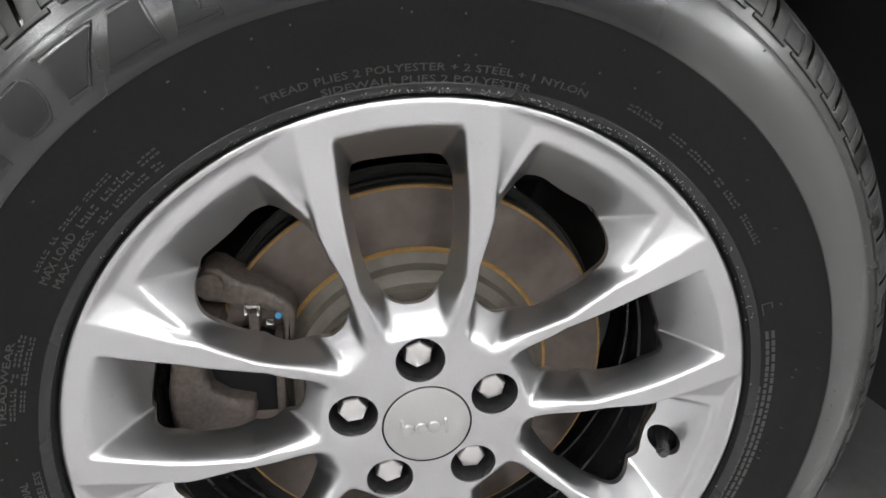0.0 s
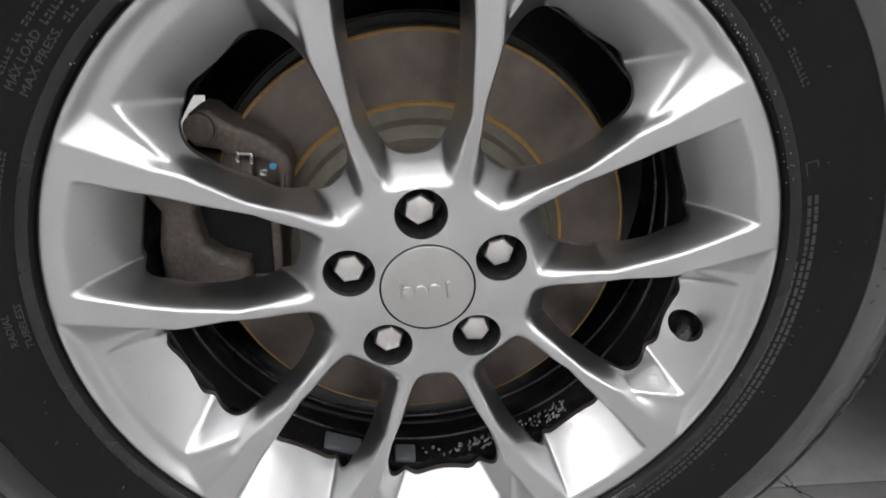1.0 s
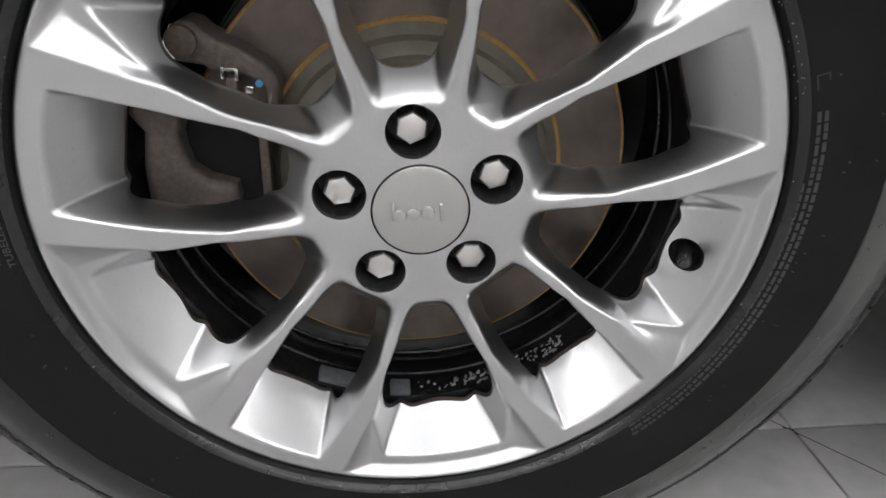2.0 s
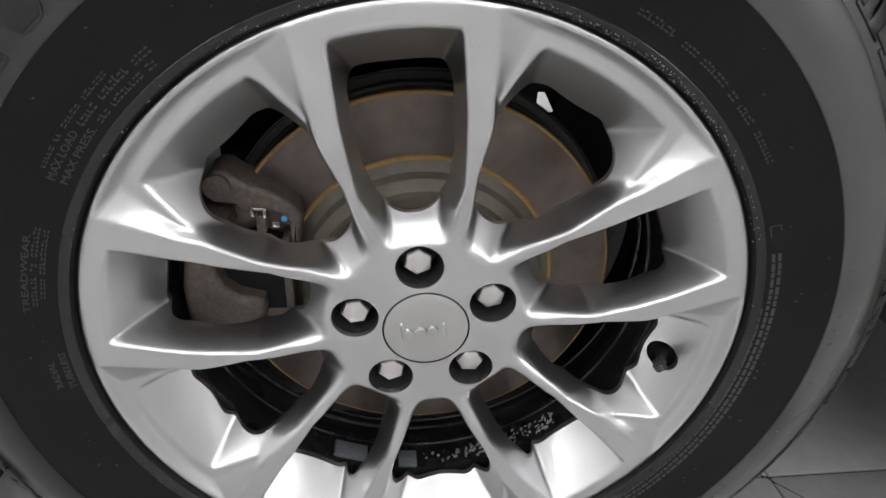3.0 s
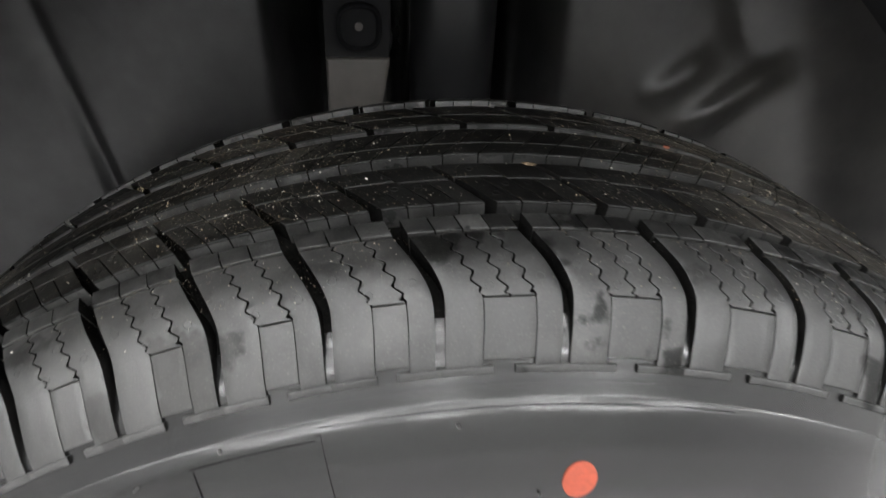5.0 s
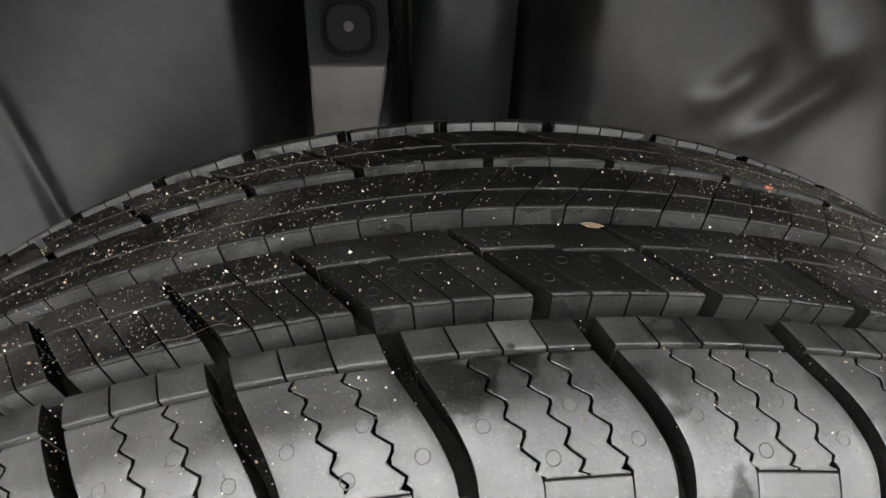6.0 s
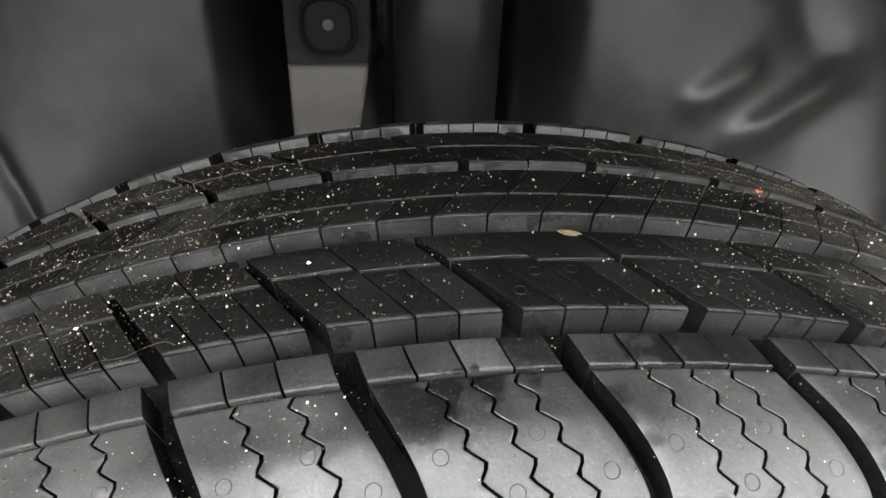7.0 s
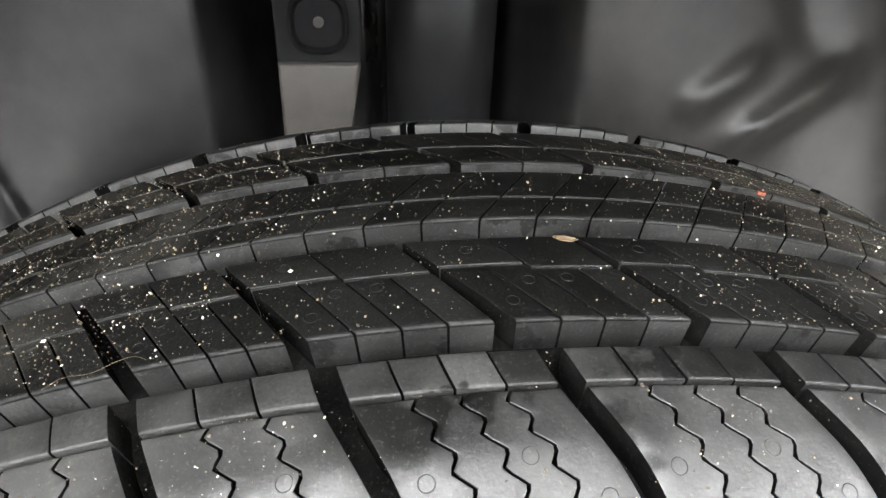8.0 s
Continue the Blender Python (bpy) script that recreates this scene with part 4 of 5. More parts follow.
# moulding nubs and flakes of dried dirt by the bead
bm = bmesh.new()
for k in range(110):
    r = rng.choice((0.2630, 0.2720, 0.2865, 0.3015, 0.3300)) + rng.uniform(-0.002, 0.002)
    m = Matrix.Translation(on_side(r, rng.uniform(0, 360), 0.0005)) @ pose(0, 0, 0, 90 + rng.uniform(-25, 25), 0, rng.uniform(-25, 25))
    bmesh.ops.create_cone(bm, cap_ends=True, segments=6, radius1=0.0006, radius2=0.0004, depth=rng.uniform(0.0012, 0.003), matrix=m)
tagged(part("moulding_nub", bm, MARK, tyre, "short rubber moulding nubs"), kind="stuff")
bm = bmesh.new()
for k in range(300):
    a = rng.gauss(74, 24) if k % 12 else rng.uniform(20, 160)
    m = Matrix.Translation(on_side(rng.uniform(0.2425, 0.2462), a, 0.0002)) @ Euler((rng.uniform(0, 6), rng.uniform(0, 6), rng.uniform(0, 6))).to_matrix().to_4x4() @ Matrix.Diagonal((rng.uniform(0.4, 1.4), rng.uniform(0.3, 0.9), 0.3, 1))
    bmesh.ops.create_cube(bm, size=0.0010, matrix=m)
tagged(part("dirt_flake", bm, TAPE, tyre, "pale flakes of dried dirt along the bead"), kind="stuff")
v, f = lathe([(0.0045, 0.2414), (0.0005, 0.2424), (-0.0030, 0.2442), (-0.0055, 0.2470), (-0.0066, 0.2486), (-0.0060, 0.2495)], 256)
put("bead_ring", mesh("bead_ring", v, f, BEAD, 60), tyre, "glossy black bead ring beside the rim lip")

# valve
va = math.radians(VALVE)


def along_valve(r, y):
    return Vector((r * math.cos(va), y, ZC + r * math.sin(va)))


hole_at, tip = along_valve(0.2105, 0.0405), Vector((0.1885, 0.0060, 0.3160))
way = (tip - hole_at).normalized()
turn = way.to_track_quat("Z", "Y").to_matrix().to_4x4()
bm = bmesh.new()
bmesh.ops.create_cone(bm, cap_ends=True, segments=20, radius1=0.0066, radius2=0.0038, depth=0.026, matrix=Matrix.Translation(hole_at + way * 0.010) @ turn)
stem = part("valve_stem", bm, PLASTIC, wheel, "black rubber tyre valve", 50)
bm = bmesh.new()
bmesh.ops.create_cone(bm, cap_ends=True, segments=24, radius1=0.0047, radius2=0.0042, depth=0.013, matrix=Matrix.Translation(hole_at + way * 0.0290) @ turn)
for k in range(12):
    rot = Matrix.Rotation(math.tau * k / 12, 4, "Z")
    box(bm, -0.0006, 0.0006, 0.0042, 0.0052, -0.005, 0.004, 0, Matrix.Translation(hole_at + way * 0.0290) @ turn @ rot)
bmesh.ops.create_cone(bm, cap_ends=True, segments=20, radius1=0.0036, radius2=0.0028, depth=0.004, matrix=Matrix.Translation(hole_at + way * 0.0370) @ turn)
part("valve_cap", bm, CAPRUB, stem, "ribbed black dust cap", 40)
# dark disc added behind the port, stands in for the hole's shade
bm = bmesh.new()
cup = along_valve(0.2150, 0.0430)
bmesh.ops.create_cone(bm, cap_ends=True, segments=24, radius1=0.016, radius2=0.016, depth=0.003, matrix=Matrix.Translation(cup) @ turn)
part("valve_hole_dark", bm, BLACK, wheel)

# stick-on weights and scraps of tape in the barrel
for deg, w, wy in ((-108.9, 0.033, 0.068), (-92.5, 0.018, 0.065)):
    bm = bmesh.new()
    box(bm, -w / 2, w / 2, -0.009, 0.009, -0.003, 0.0020, 0.0012)
    a = math.radians(deg)
    bmesh.ops.transform(bm, matrix=Matrix.Translation((0.1965 * math.cos(a), wy, ZC + 0.1965 * math.sin(a))) @ pose(0, 0, 0, 0, -deg - 90, 0), verts=bm.verts[:])
    part("balance_weight", bm, LEAD, wheel, "grey stick-on balance weight")
bm = bmesh.new()
for k in range(90):
    a = math.radians(rng.uniform(-74, -48) if k % 5 else rng.uniform(-88, -74))
    m = Matrix.Translation((0.1976 * math.cos(a), rng.uniform(0.060, 0.076), ZC + 0.1976 * math.sin(a))) @ pose(0, 0, 0, 0, -math.degrees(a) - 90, rng.uniform(0, 90)) @ Matrix.Diagonal((rng.uniform(0.5, 3), rng.uniform(0.4, 1.6), 0.2, 1))
    bmesh.ops.create_cone(bm, cap_ends=True, segments=5, radius1=0.0011, radius2=0.0008, depth=0.002, matrix=m)
tagged(part("tape_scrap", bm, TAPE, wheel, "torn scraps of old tape and glue"), kind="stuff")

# grit lying on the tread
v, f = [], []
OCT = ((1, 0, 0), (-1, 0, 0), (0, 1, 0), (0, -1, 0), (0, 0, 1), (0, 0, -1))
OCF = ((0, 2, 4), (2, 1, 4), (1, 3, 4), (3, 0, 4), (2, 0, 5), (1, 2, 5), (3, 1, 5), (0, 3, 5))
lanes = ((0.010, 0.0385, 0.28), (0.0475, 0.0755, 1.3), (0.0855, 0.112, 2.0), (0.120, 0.150, 2.0), (0.160, 0.180, 0.8), (0.076, 0.084, 0.4))
heaps = [(rng.choice((rng.uniform(55, 125), rng.gauss(104, 6), rng.gauss(76, 6))), rng.uniform(0.012, 0.150)) for _ in range(260)]
for k in range(14000):
    y0, y1, _ = rng.choices(lanes, [w * (b - a) for a, b, w in lanes])[0]
    y = rng.uniform(y0, y1)
    deg = rng.choice((rng.uniform(52, 128), rng.gauss(105, 6), rng.gauss(105, 6), rng.gauss(105, 6), rng.gauss(75, 6), rng.gauss(75, 6)))
    if k % 3 == 0:
        # grains that lie together
        deg, y = rng.choice(heaps)
        deg, y = deg + rng.gauss(0, 0.9), y + rng.gauss(0, 0.0035)
        if not any(y0 <= y <= y1 for y0, y1, _ in lanes):
            continue
    size = min(0.00055, 0.00012 * math.exp(rng.gauss(0, 0.55)))
    sy, sr = skin(at_y(y), -size * 0.4)
    a = math.radians(deg)
    n = len(v)
    m = Euler((rng.uniform(0, 6), rng.uniform(0, 6), rng.uniform(0, 6))).to_matrix()
    for c in OCT:
        c = m @ Vector((c[0] * size * rng.uniform(0.7, 1.3), c[1] * size * rng.uniform(0.7, 1.3), c[2] * size * 0.7))
        v.append((sr * math.cos(a) + c.x, sy + c.y, ZC + sr * math.sin(a) + c.z))
    f += [tuple(n + i for i in t) for t in OCF]
def crumb(name, deg, y, outline, thick, mat, label, spin, lean):
    """A curled flat bit lying on the tread."""
    sy, sr = skin(at_y(y), -0.0006)
    a = math.radians(deg)
    at = Matrix.Translation((sr * math.cos(a), sy, ZC + sr * math.sin(a))) @ pose(0, 0, 0, 0, 90 - deg, 0) @ pose(0, 0, 0, lean, 0, spin)
    n = len(outline)
    v = [at @ Vector((u, w, 0.12 * u * u / 0.003 + h)) for h in (0.0, thick) for u, w in outline]
    f = [tuple(range(n))[::-1], tuple(range(n, 2 * n))] + [(k, (k + 1) % n, n + (k + 1) % n, n + k) for k in range(n)]
    tagged(put(name, mesh(name, [tuple(c) for c in v], f, mat, 30)), label, "debris")


crumb("leaf_bit", 87.9, 0.0735, [(-0.0030, 0.0), (-0.0018, 0.0007), (0.0, 0.0010), (0.0018, 0.0006), (0.0031, -0.0002), (0.0014, -0.0008), (-0.0010, -0.0007)], 0.0003, LEAF, "curled pale dry leaf bit on the tread", -12, 18)
crumb("clay_crumb", 76.6, 0.113, [(-0.0016, 0.0), (-0.0009, 0.0010), (0.0006, 0.0011), (0.0017, 0.0003), (0.0010, -0.0009), (-0.0007, -0.0008)], 0.0010, CLAY, "small red-brown clay crumb on the tread", 20, 0)
fibre = bpy.data.curves.new("fibre", "CURVE")
fibre.dimensions, fibre.bevel_depth, fibre.bevel_resolution = "3D", 0.000025, 1
thread = fibre.splines.new("POLY")
hair = spline([(104.65, 0.0468), (104.1, 0.0486), (103.2, 0.0481), (102.5, 0.0497), (101.97, 0.0501), (101.5, 0.0484)], 6)
thread.points.add(len(hair) - 1)
for point, (deg, y) in zip(thread.points, hair):
    sy, sr = skin(at_y(y), -0.0006)
    point.co = (sr * math.cos(math.radians(deg)), sy, ZC + sr * math.sin(math.radians(deg)), 1)
fibre.materials.append(GRIT)
tagged(new("fibre", fibre), "thin pale curled fibre on the tread", "debris")
grit = tagged(put("road_grit", mesh("road_grit", v, f, GRIT, 20)), "pale sand grains and grit scattered on the tread", "grit", kind="stuff")

# ---------------------------------------------------------------- brake
brake_disc = thing("brake_disc", (0, 0.10, ZC - 0.164), "worn vented brake disc with golden rust rings behind the spokes", "brake disc")
v, f = lathe([(0.1150, 0.1125), (0.0900, 0.1140), (0.0900, 0.1615)], 160)
put("friction_face", mesh("friction_face", v, f, DISC, 30), brake_disc, "brown-grey polished friction ring")
v, f = lathe([(0.0900, 0.1615), (0.0903, 0.1632), (0.0912, 0.1640)], 160)
put("outer_edge", mesh("outer_edge", v, f, RUST, 60), brake_disc, "golden rusted outer edge")
v, f = lathe([(0.0912, 0.1640), (0.0920, 0.1646), (0.1005, 0.1646), (0.1020, 0.1625), (0.1100, 0.1625), (0.1115, 0.1646), (0.1200, 0.1646), (0.1200, 0.09)], 160)
put("rear_face", mesh("rear_face", v, f, DULL_IRON, 30), brake_disc, "dull dark outer rim with a vent channel")
v, f = lathe([(0.1255, 0.1000), (0.1255, 0.1700), (0.1235, 0.1712), (0.1240, 0.1725), (0.1270, 0.1712), (0.1270, 0.1000)], 160)
put("splash_shield", mesh("splash_shield", v, f, DULL_IRON, 40), brake_disc, "dull dark sheet-metal splash shield")
v, f = lathe([(0.0903, 0.1142), (0.0880, 0.1128), (0.0885, 0.1105)], 160)
put("inner_ring", mesh("inner_ring", v, f, RUST, 60), brake_disc, "golden rusted inner ring")
v, f = lathe([(0.0885, 0.1105), (0.0830, 0.1030), (0.0760, 0.1000), (0.0700, 0.0920), (0.0640, 0.0900), (0.0630, 0.0300)], 160)
put("hat", mesh("hat", v, f, HAT, 25), brake_disc, "pale grey-green disc hat")

caliper = thing("brake_caliper", (-0.16, 0.09, 0.32), "dark cast-iron brake caliper with bracket over the disc", "brake caliper")
arm = [(-0.1645, 0.4475), (-0.1610, 0.4540), (-0.1543, 0.4582), (-0.1468, 0.4570), (-0.1391, 0.4504), (-0.1290, 0.4464), (-0.1188, 0.4425), (-0.1043, 0.4342), (-0.0978, 0.4276), (-0.0951, 0.4203), (-0.0962, 0.4056), (-0.0970, 0.3950), (-0.1044, 0.3950), (-0.1044, 0.4071), (-0.1047, 0.4151), (-0.1109, 0.4211), (-0.1180, 0.4250), (-0.1238, 0.4240), (-0.1386, 0.4265), (-0.1425, 0.4300), (-0.1586, 0.4320), (-0.1640, 0.4377)]
bm = bmesh.new()
prism(bm, arm, 0.066, 0.100, 0.0045)
disc_spot(bm, 0.0098, 0.0615, -0.1535, 0.4462, 0.012, 28)
bracket = part("bracket", bm, IRON, caliper, "brown-grey cast bracket arm", 60)
body = [(-0.196, 0.400), (-0.190, 0.414), (-0.178, 0.421), (-0.162, 0.424), (-0.150, 0.420), (-0.148, 0.408), (-0.158, 0.396), (-0.1620, 0.3850), (-0.1612, 0.3750), (-0.1580, 0.3620), (-0.1470, 0.3535), (-0.1285, 0.3485), (-0.1275, 0.3380), (-0.1310, 0.3220), (-0.1450, 0.3060), (-0.168, 0.300), (-0.1860, 0.3090), (-0.1905, 0.3330), (-0.1905, 0.3600), (-0.1860, 0.3860)]
bm = bmesh.new()
prism(bm, body, 0.058, 0.130, 0.008, 4)
part("caliper_body", bm, IRON, caliper, "grey-brown cast caliper housing", 60)
bm = bmesh.new()
prism(bm, [(-0.168, 0.330), (-0.112, 0.330), (-0.108, 0.360), (-0.110, 0.395), (-0.130, 0.402), (-0.168, 0.392)], 0.074, 0.088, 0.003)
part("brake_pad", bm, BLACK, caliper, "black brake pad plate", 60)
bm = bmesh.new()
box(bm, -0.112, -0.105, 0.066, 0.090, 0.322, 0.400, 0.002)
part("pad_guide", bm, IRON, caliper)
bm = bmesh.new()
box(bm, -0.1310, -0.1285, 0.0610, 0.068, 0.4235, 0.4315, 0.0006)
box(bm, -0.1220, -0.1195, 0.0610, 0.068, 0.4225, 0.4305, 0.0006)
box(bm, -0.1310, -0.1195, 0.0620, 0.064, 0.4285, 0.4305, 0.0005)
part("pad_clip", bm, STEEL, caliper, "bright steel anti-rattle clip")
bm = bmesh.new()
box(bm, -0.1160, -0.1107, 0.0620, 0.0650, 0.4143, 0.4190, 0.0006)
part("pad_tab", bm, STEEL, caliper, "bright steel tab")
bm = bmesh.new()
box(bm, -0.1285, -0.121, 0.0625, 0.080, 0.408, 0.424, 0.002)
part("pad_ear", bm, IRON, caliper)
bm = bmesh.new()
disc_spot(bm, 0.0024, 0.0648, -0.1074, 0.4203, 0.0030, 12)
part("paint_dab", bm, BLUE, bracket, "blue inspection paint dab")

# ---------------------------------------------------------------- wheel arch
arch = thing("wheel_arch_liner", (0, 0.30, 0.30), "dark grey moulded plastic wheel arch liner", "wheel arch liner")
YW = 0.315


def liner_wall():
    xs, zs = np.linspace(-0.62, 0.62, 440), np.linspace(0.16, 0.90, 250)
    Xg, Zg = np.meshgrid(xs, zs)
    y = np.full(Xg.shape, YW) - 0.35 * np.clip(np.abs(Xg) - 0.28, 0, 1) ** 1.4

    def edge(x0, wide):
        return smooth((Xg - x0) / wide + 0.5)
    # the recess behind bracket and strut, with two deep slots
    y += 0.030 * edge(-0.114, 0.034) * (1 - edge(0.080, 0.030))
    y += 0.085 * edge(-0.112, 0.034) * (1 - edge(-0.030, 0.016))
    y += 0.030 * edge(-0.030, 0.016) * (1 - edge(0.075, 0.050))
    # a fold running down the panel
    y += 0.003 * np.exp(-((Xg + 0.272 + 0.20 * (Zg - 0.70)) / 0.006) ** 2)
    y += 0.060 * edge(0.040, 0.012) * (1 - edge(0.054, 0.014))
    # a creased dent: two slanting ridges with a hollow between them
    along = (Xg - 0.2290) * 0.802 + (Zg - 0.688) * 0.598
    off = (Zg - 0.688) * 0.802 - (Xg - 0.2290) * 0.598
    y -= 0.011 * np.exp(-(off / np.where(off > 0, 0.0085, 0.016)) ** 2) * np.exp(-(along / 0.040) ** 4)
    y -= 0.008 * np.exp(-((off - 0.038) / np.where(off > 0.038, 0.009, 0.013)) ** 2) * np.exp(-((along + 0.028) / 0.026) ** 4)
    y += 0.003 * np.exp(-((Xg - 0.232 - 0.5 * (0.735 - Zg)) / 0.014) ** 2) * smooth((Zg - 0.705) / 0.03)
    # shallow waves
    y += 0.005 * np.sin(Xg * 38 + Zg * 9) * smooth((Xg - 0.2) / 0.1)
    verts = list(zip(Xg.ravel(), y.ravel(), Zg.ravel()))
    n = len(xs)


    def open_there(x, z):
        """The gaps in the inner wing through which the lit floor beyond shows."""
        return (x > 0.30 and z < 0.34) or (-0.264 < x < -0.218 and 0.335 < z < 0.412) or (0.138 < x < 0.167 - 0.35 * (0.455 - z) and 0.428 < z < 0.455) or (0.166 < x < 0.176 and 0.396 < z < 0.405)
    faces = [(i * n + j, i * n + j + 1, (i + 1) * n + j + 1, (i + 1) * n + j) for i in range(len(zs) - 1) for j in range(n - 1) if not open_there(xs[j], zs[i])]
    return verts, faces


v, f = liner_wall()
put("back_wall", mesh("back_wall", v, f, LINER, 60), arch, "dull dark liner panel with moulded folds")
v, f = lathe([(-0.005, 0.505), (0.0, 0.513), (0.10, 0.520), (0.36, 0.515)], 80, (math.radians(-10), math.radians(212)))
put("arch_shell", mesh("arch_shell", v, f, SHELL, 60), arch)

strut = thing("suspension_strut", (0.01, 0.29, 0.42), "black suspension strut tube in the wheel arch", "suspension strut")
bm = bmesh.new()
bmesh.ops.create_cone(bm, cap_ends=True, segments=40, radius1=0.030, radius2=0.030, depth=0.46, matrix=pose(0.006, 0.305, 0.65, 4, 0, 0))
part("strut_tube", bm, PLASTIC, strut, "smooth black tube")
boot = [(0.0318, 0.0)] + [(0.0335 + 0.0022 * math.cos(math.pi * k), 0.006 * k) for k in range(1, 16)] + [(0.0318, 0.096)]
v, f = [], []
for r, h in boot:
    v += [(0.006 + r * math.cos(math.tau * k / 40), 0.302 + r * math.sin(math.tau * k / 40), 0.80 + h) for k in range(40)]
f = [(i * 40 + k, i * 40 + (k + 1) % 40, (i + 1) * 40 + (k + 1) % 40, (i + 1) * 40 + k) for i in range(len(boot) - 1) for k in range(40)]
put("dust_boot", mesh("dust_boot", v, f, PLASTIC, 40), strut, "folded black rubber boot")
bracket_plate = thing("hose_bracket", (-0.060, 0.30, 0.66), "grey bracket plate with a black push clip", "bracket")
bm = bmesh.new()
prism(bm, [(-0.083, 0.655), (-0.050, 0.655), (-0.041, 0.700), (-0.037, 0.730), (-0.037, 0.800), (-0.082, 0.800)], 0.292, 0.300, 0.002)
part("plate", bm, SHELL, bracket_plate, "dark plate")
bm = bmesh.new()
prism(bm, [(-0.083, 0.660), (-0.0500, 0.660), (-0.0455, 0.680), (-0.0415, 0.700), (-0.0385, 0.7150), (-0.0385, 0.7195), (-0.0822, 0.7195)], 0.288, 0.296, 0.003)
part("pale_tab", bm, PALE, bracket_plate, "paler grey lower tab")
bm = bmesh.new()
disc_spot(bm, 0.0155, 0.285, -0.0585, 0.7405, 0.008, 32)
clip = part("push_clip", bm, BLACK, bracket_plate, "black round push clip", 60)
ring = [(math.cos(math.tau * k / 40), math.sin(math.tau * k / 40)) for k in range(40)]
rad = [0.0150 * (1 + 0.05 * math.cos(4 * math.tau * k / 40 + math.pi)) for k in range(40)]
v, f = [], []
for y, scale in ((0.2860, 1.10), (0.2815, 1.06), (0.2808, 0.96), (0.2835, 0.84)):
    v += [(-0.0585 + rad[k] * scale * ring[k][0], y, 0.7405 + rad[k] * scale * ring[k][1]) for k in range(40)]
f = [(i * 40 + k, i * 40 + (k + 1) % 40, (i + 1) * 40 + (k + 1) % 40, (i + 1) * 40 + k) for i in range(3) for k in range(40)]
put("clip_rim", mesh("clip_rim", v, f, BLACK, 60), clip)
bm = bmesh.new()
disc_spot(bm, 0.0028, 0.2835, -0.0585, 0.7410, 0.003, 12)
part("clip_pin", bm, PALE, clip)

# the car's outer panel above the wheel
fender = thing("car_body", (0, 0.4, 0.25), "grey car body side with a round wheel arch", "car")
angles = np.linspace(math.radians(-22), math.radians(202), 60)
v = []
for a in angles:
    c, s = math.cos(a), math.sin(a)
    k = min(2.2 / max(abs(c), 1e-3), 0.95 / max(abs(s), 1e-3) if s > 0 else 9)
    v += [(0.505 * c, -0.005, ZC + 0.505 * s), (0.518 * c, -0.022, ZC + 0.518 * s), (0.62 * c, -0.018, ZC + 0.62 * s), (k * c, 0.02, max(ZC + k * s, 0.2))]
f = [(i * 4 + q, i * 4 + q + 1, (i + 1) * 4 + q + 1, (i + 1) * 4 + q) for i in range(len(angles) - 1) for q in range(3)]
put("side_panel", mesh("side_panel", v, [k for i, k in enumerate(f) if i % 3 == 2], PAINT, 50), fender)
put("arch_trim", mesh("arch_trim", v, [k for i, k in enumerate(f) if i % 3 < 2], PLASTIC, 50), fender, "black plastic arch trim")
bm = bmesh.new()
box(bm, -2.2, 2.2, 0.0, 1.75, 1.28, 1.32, 0.01)
part("bonnet", bm, PAINT, fender)
bm = bmesh.new()
box(bm, -2.1, -0.60, 0.10, 1.7, 0.20, 0.26, 0.01)
part("sill", bm, PLASTIC, fender)
# two unseen panels added to block stray light under the car
bm = bmesh.new()
box(bm, -2.15, 2.15, 0.70, 1.75, 0.40, 0.44, 0.01)
part("light_stop_pan", bm, PLASTIC, fender)
bm = bmesh.new()
box(bm, -2.2, 2.2, 1.75, 1.79, 0.25, 1.30, 0.01)
part("light_stop_side", bm, PAINT, fender)
bm = bmesh.new()
box(bm, 0.95, 2.1, 0.45, 1.7, 0.24, 0.30, 0.01)
part("undertray", bm, PLASTIC, fender)


def mask_plate():
    """An added plate behind the liner, its slanting gap trimming the lit floor's view."""
    outline = [(0.10, 0.292), (0.218, 0.292), (0.218, 0.369), (0.2306, 0.369), (0.2768, 0.292), (0.42, 0.292), (0.42, 0.520), (0.10, 0.520)]
    n = len(outline)
    verts = [(x, y, z) for y in (0.620, 0.628) for x, z in outline]
    faces = [tuple(range(n)), tuple(range(n, 2 * n))[::-1]] + [(k, n + k, n + (k + 1) % n, (k + 1) % n) for k in range(n)]
    return verts, faces


v, f = mask_plate()
put("inner_rail", mesh("inner_rail", v, f, SHELL, 60), fender)

# ---------------------------------------------------------------- garage
TILE_W = 0.4565
bm = bmesh.new()
box(bm, -4.0, 4.0, -5.5, 3.5, -0.06, -0.004)
floor = tagged(put("floor", from_bm("floor", bm, GROUT)), "grey tiled garage floor with dark joints", "floor", kind="structure")
bm = bmesh.new()
box(bm, -TILE_W / 2 + 0.0016, TILE_W / 2 - 0.0016, -TILE_W / 2 + 0.0016, TILE_W / 2 - 0.0016, -0.012, 0.0, 0.0012)
tile_mesh = from_bm("floor_tile", bm, TILE)
CORNER, SWING = (0.473, 0.150), 1.5
place = pose(CORNER[0], CORNER[1], 0, 0, 0, SWING)
for i in range(-9, 8):
    for j in range(-12, 7):
        put("floor_tile", tile_mesh, floor, "", place @ Matrix.Translation(((i + 0.5) * TILE_W, (j + 0.5) * TILE_W, 0)))

bm = bmesh.new()
box(bm, 0, 0.30, -0.0006, 0.0006, -0.002, 0.0004, 0, pose(0.435, 0.180, 0, 0, 0, -45))
part("tile_crack", bm, GROUT, floor, "thin dark diagonal crack")

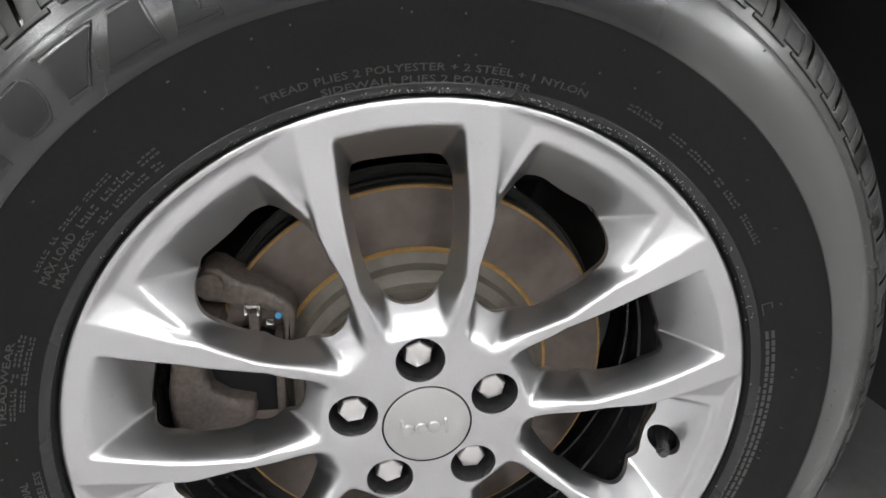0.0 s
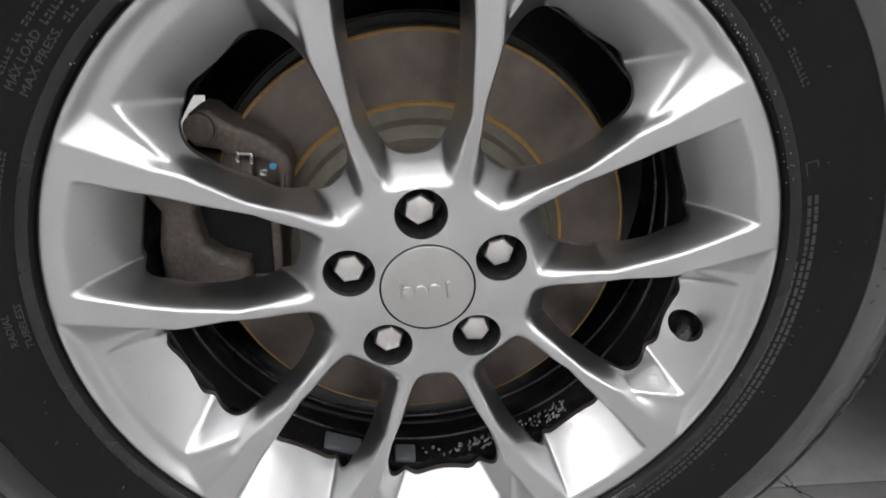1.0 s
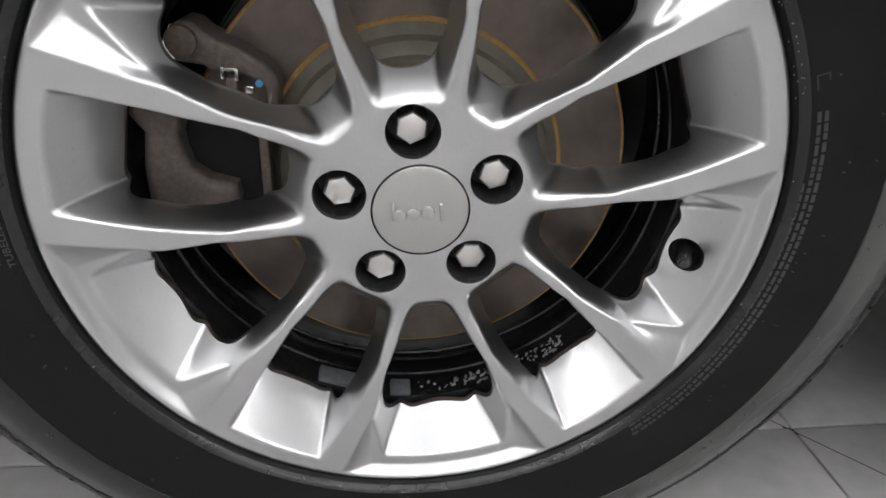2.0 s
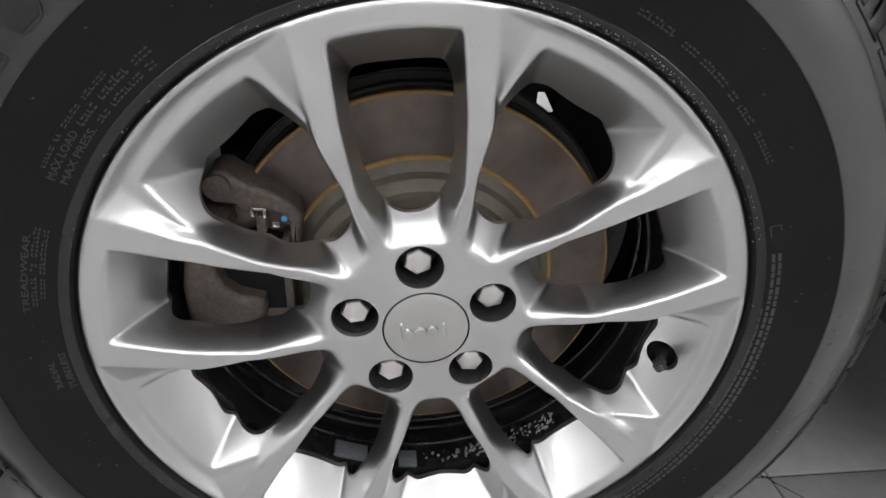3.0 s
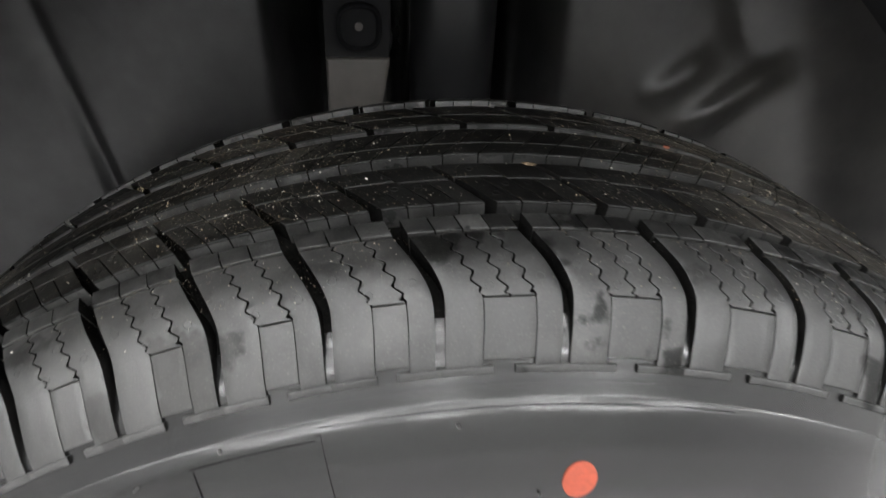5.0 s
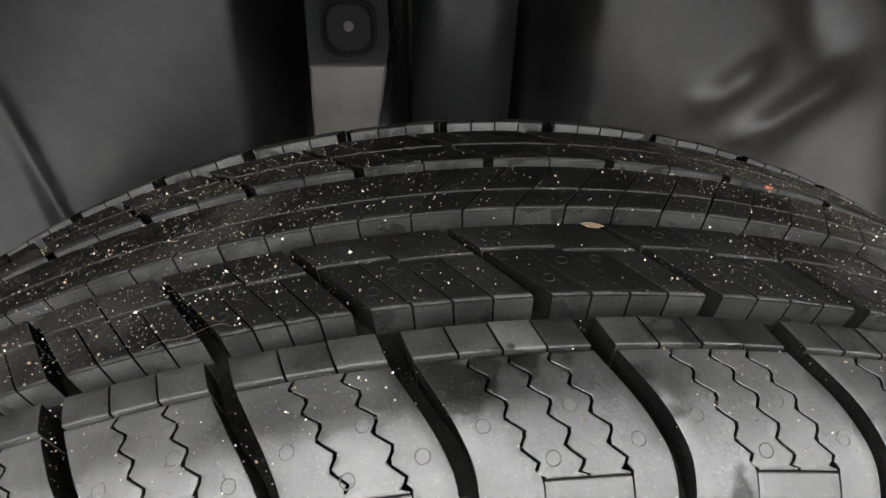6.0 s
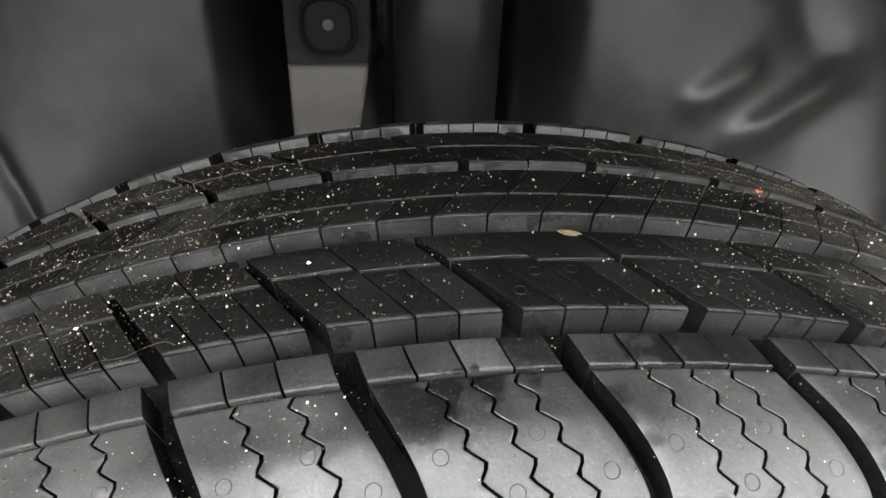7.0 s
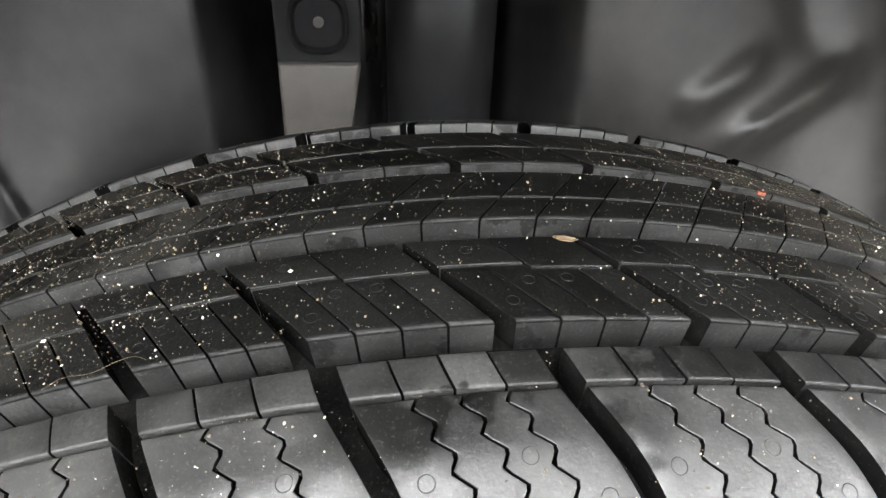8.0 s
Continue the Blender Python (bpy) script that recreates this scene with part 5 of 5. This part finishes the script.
for name, (x0, x1, y0, y1, z0, z1), mat in (("wall_south", (-4, 4, -5.6, -5.5, 0, 2.8), PLASTER), ("wall_north", (-4, 4, 3.5, 3.6, 0, 2.8), PLASTER), ("wall_east", (4, 4.1, -5.6, 3.6, 0, 2.8), PLASTER), ("wall_west", (-4.1, -4, -5.6, 3.6, 0, 2.8), PLASTER), ("ceiling", (-4.1, 4.1, -5.6, 3.6, 2.8, 2.9), CEIL)):
    bm = bmesh.new()
    box(bm, x0, x1, y0, y1, z0, z1)
    tagged(put(name, from_bm(name, bm, mat)), "plain pale garage " + ("ceiling" if name == "ceiling" else "wall"), "ceiling" if name == "ceiling" else "wall", kind="structure")


def tube_lamp(x, y, length, along, watts, mat=TUBE):
    lamp = thing("tube_lamp", (x, y, LAMP_Z), "unseen white LED tube lamp under the ceiling", "ceiling lamp", "ceiling lamps")
    half = length / 2
    hx, hy = (half, 0.02) if along == "x" else (0.02, half)
    bm = bmesh.new()
    box(bm, x - hx, x + hx, y - hy, y + hy, LAMP_Z, LAMP_Z + 0.03, 0.005)
    part("tube", bm, mat, lamp)
    bm = bmesh.new()
    box(bm, x - (hx if along == "x" else 0.008), x + (hx if along == "x" else 0.008), y - (hy if along == "y" else 0.008), y + (hy if along == "y" else 0.008), LAMP_Z + 0.032, LAMP_Z + 0.06, 0.004)
    part("housing", bm, PLASTER, lamp)
    for e in (-0.8, 0.8):
        bm = bmesh.new()
        cx, cy = (x + e * half, y) if along == "x" else (x, y + e * half)
        bmesh.ops.create_cone(bm, cap_ends=True, segments=8, radius1=0.004, radius2=0.004, depth=2.8 - LAMP_Z - 0.06, matrix=pose(cx, cy, (2.8 + LAMP_Z + 0.06) / 2))
        part("hanger", bm, PLASTIC, lamp)
    area("tube_light", pose(x, y, LAMP_Z - 0.01), 2 * hx, 2 * hy, watts)


x0, x1, y0, y1 = RING
for x, y, ln, al in (((x0 + x1) / 2, y0, x1 - x0, "x"), ((x0 + x1) / 2, y1, x1 - x0, "x"), (x0, (y0 + y1) / 2, y1 - y0, "y"), (x1, (y0 + y1) / 2, y1 - y0, "y")):
    tube_lamp(x, y, ln, al, 4.2, DIM_TUBE)
# added tubes that spread the light, no such lamps are known
for x, y, ln in ADDED_TUBES:
    tube_lamp(x, y, ln, "y", 12)
for x, y, ln in EAST_TUBES:
    tube_lamp(x, y, ln, "y", 26)
for x, y, ln in FAR_TUBES:
    tube_lamp(x, y, ln, "y", 45)
for x, y, ln in SIDE_TUBES:
    tube_lamp(x, y, ln, "x", 7, DIM_TUBE)
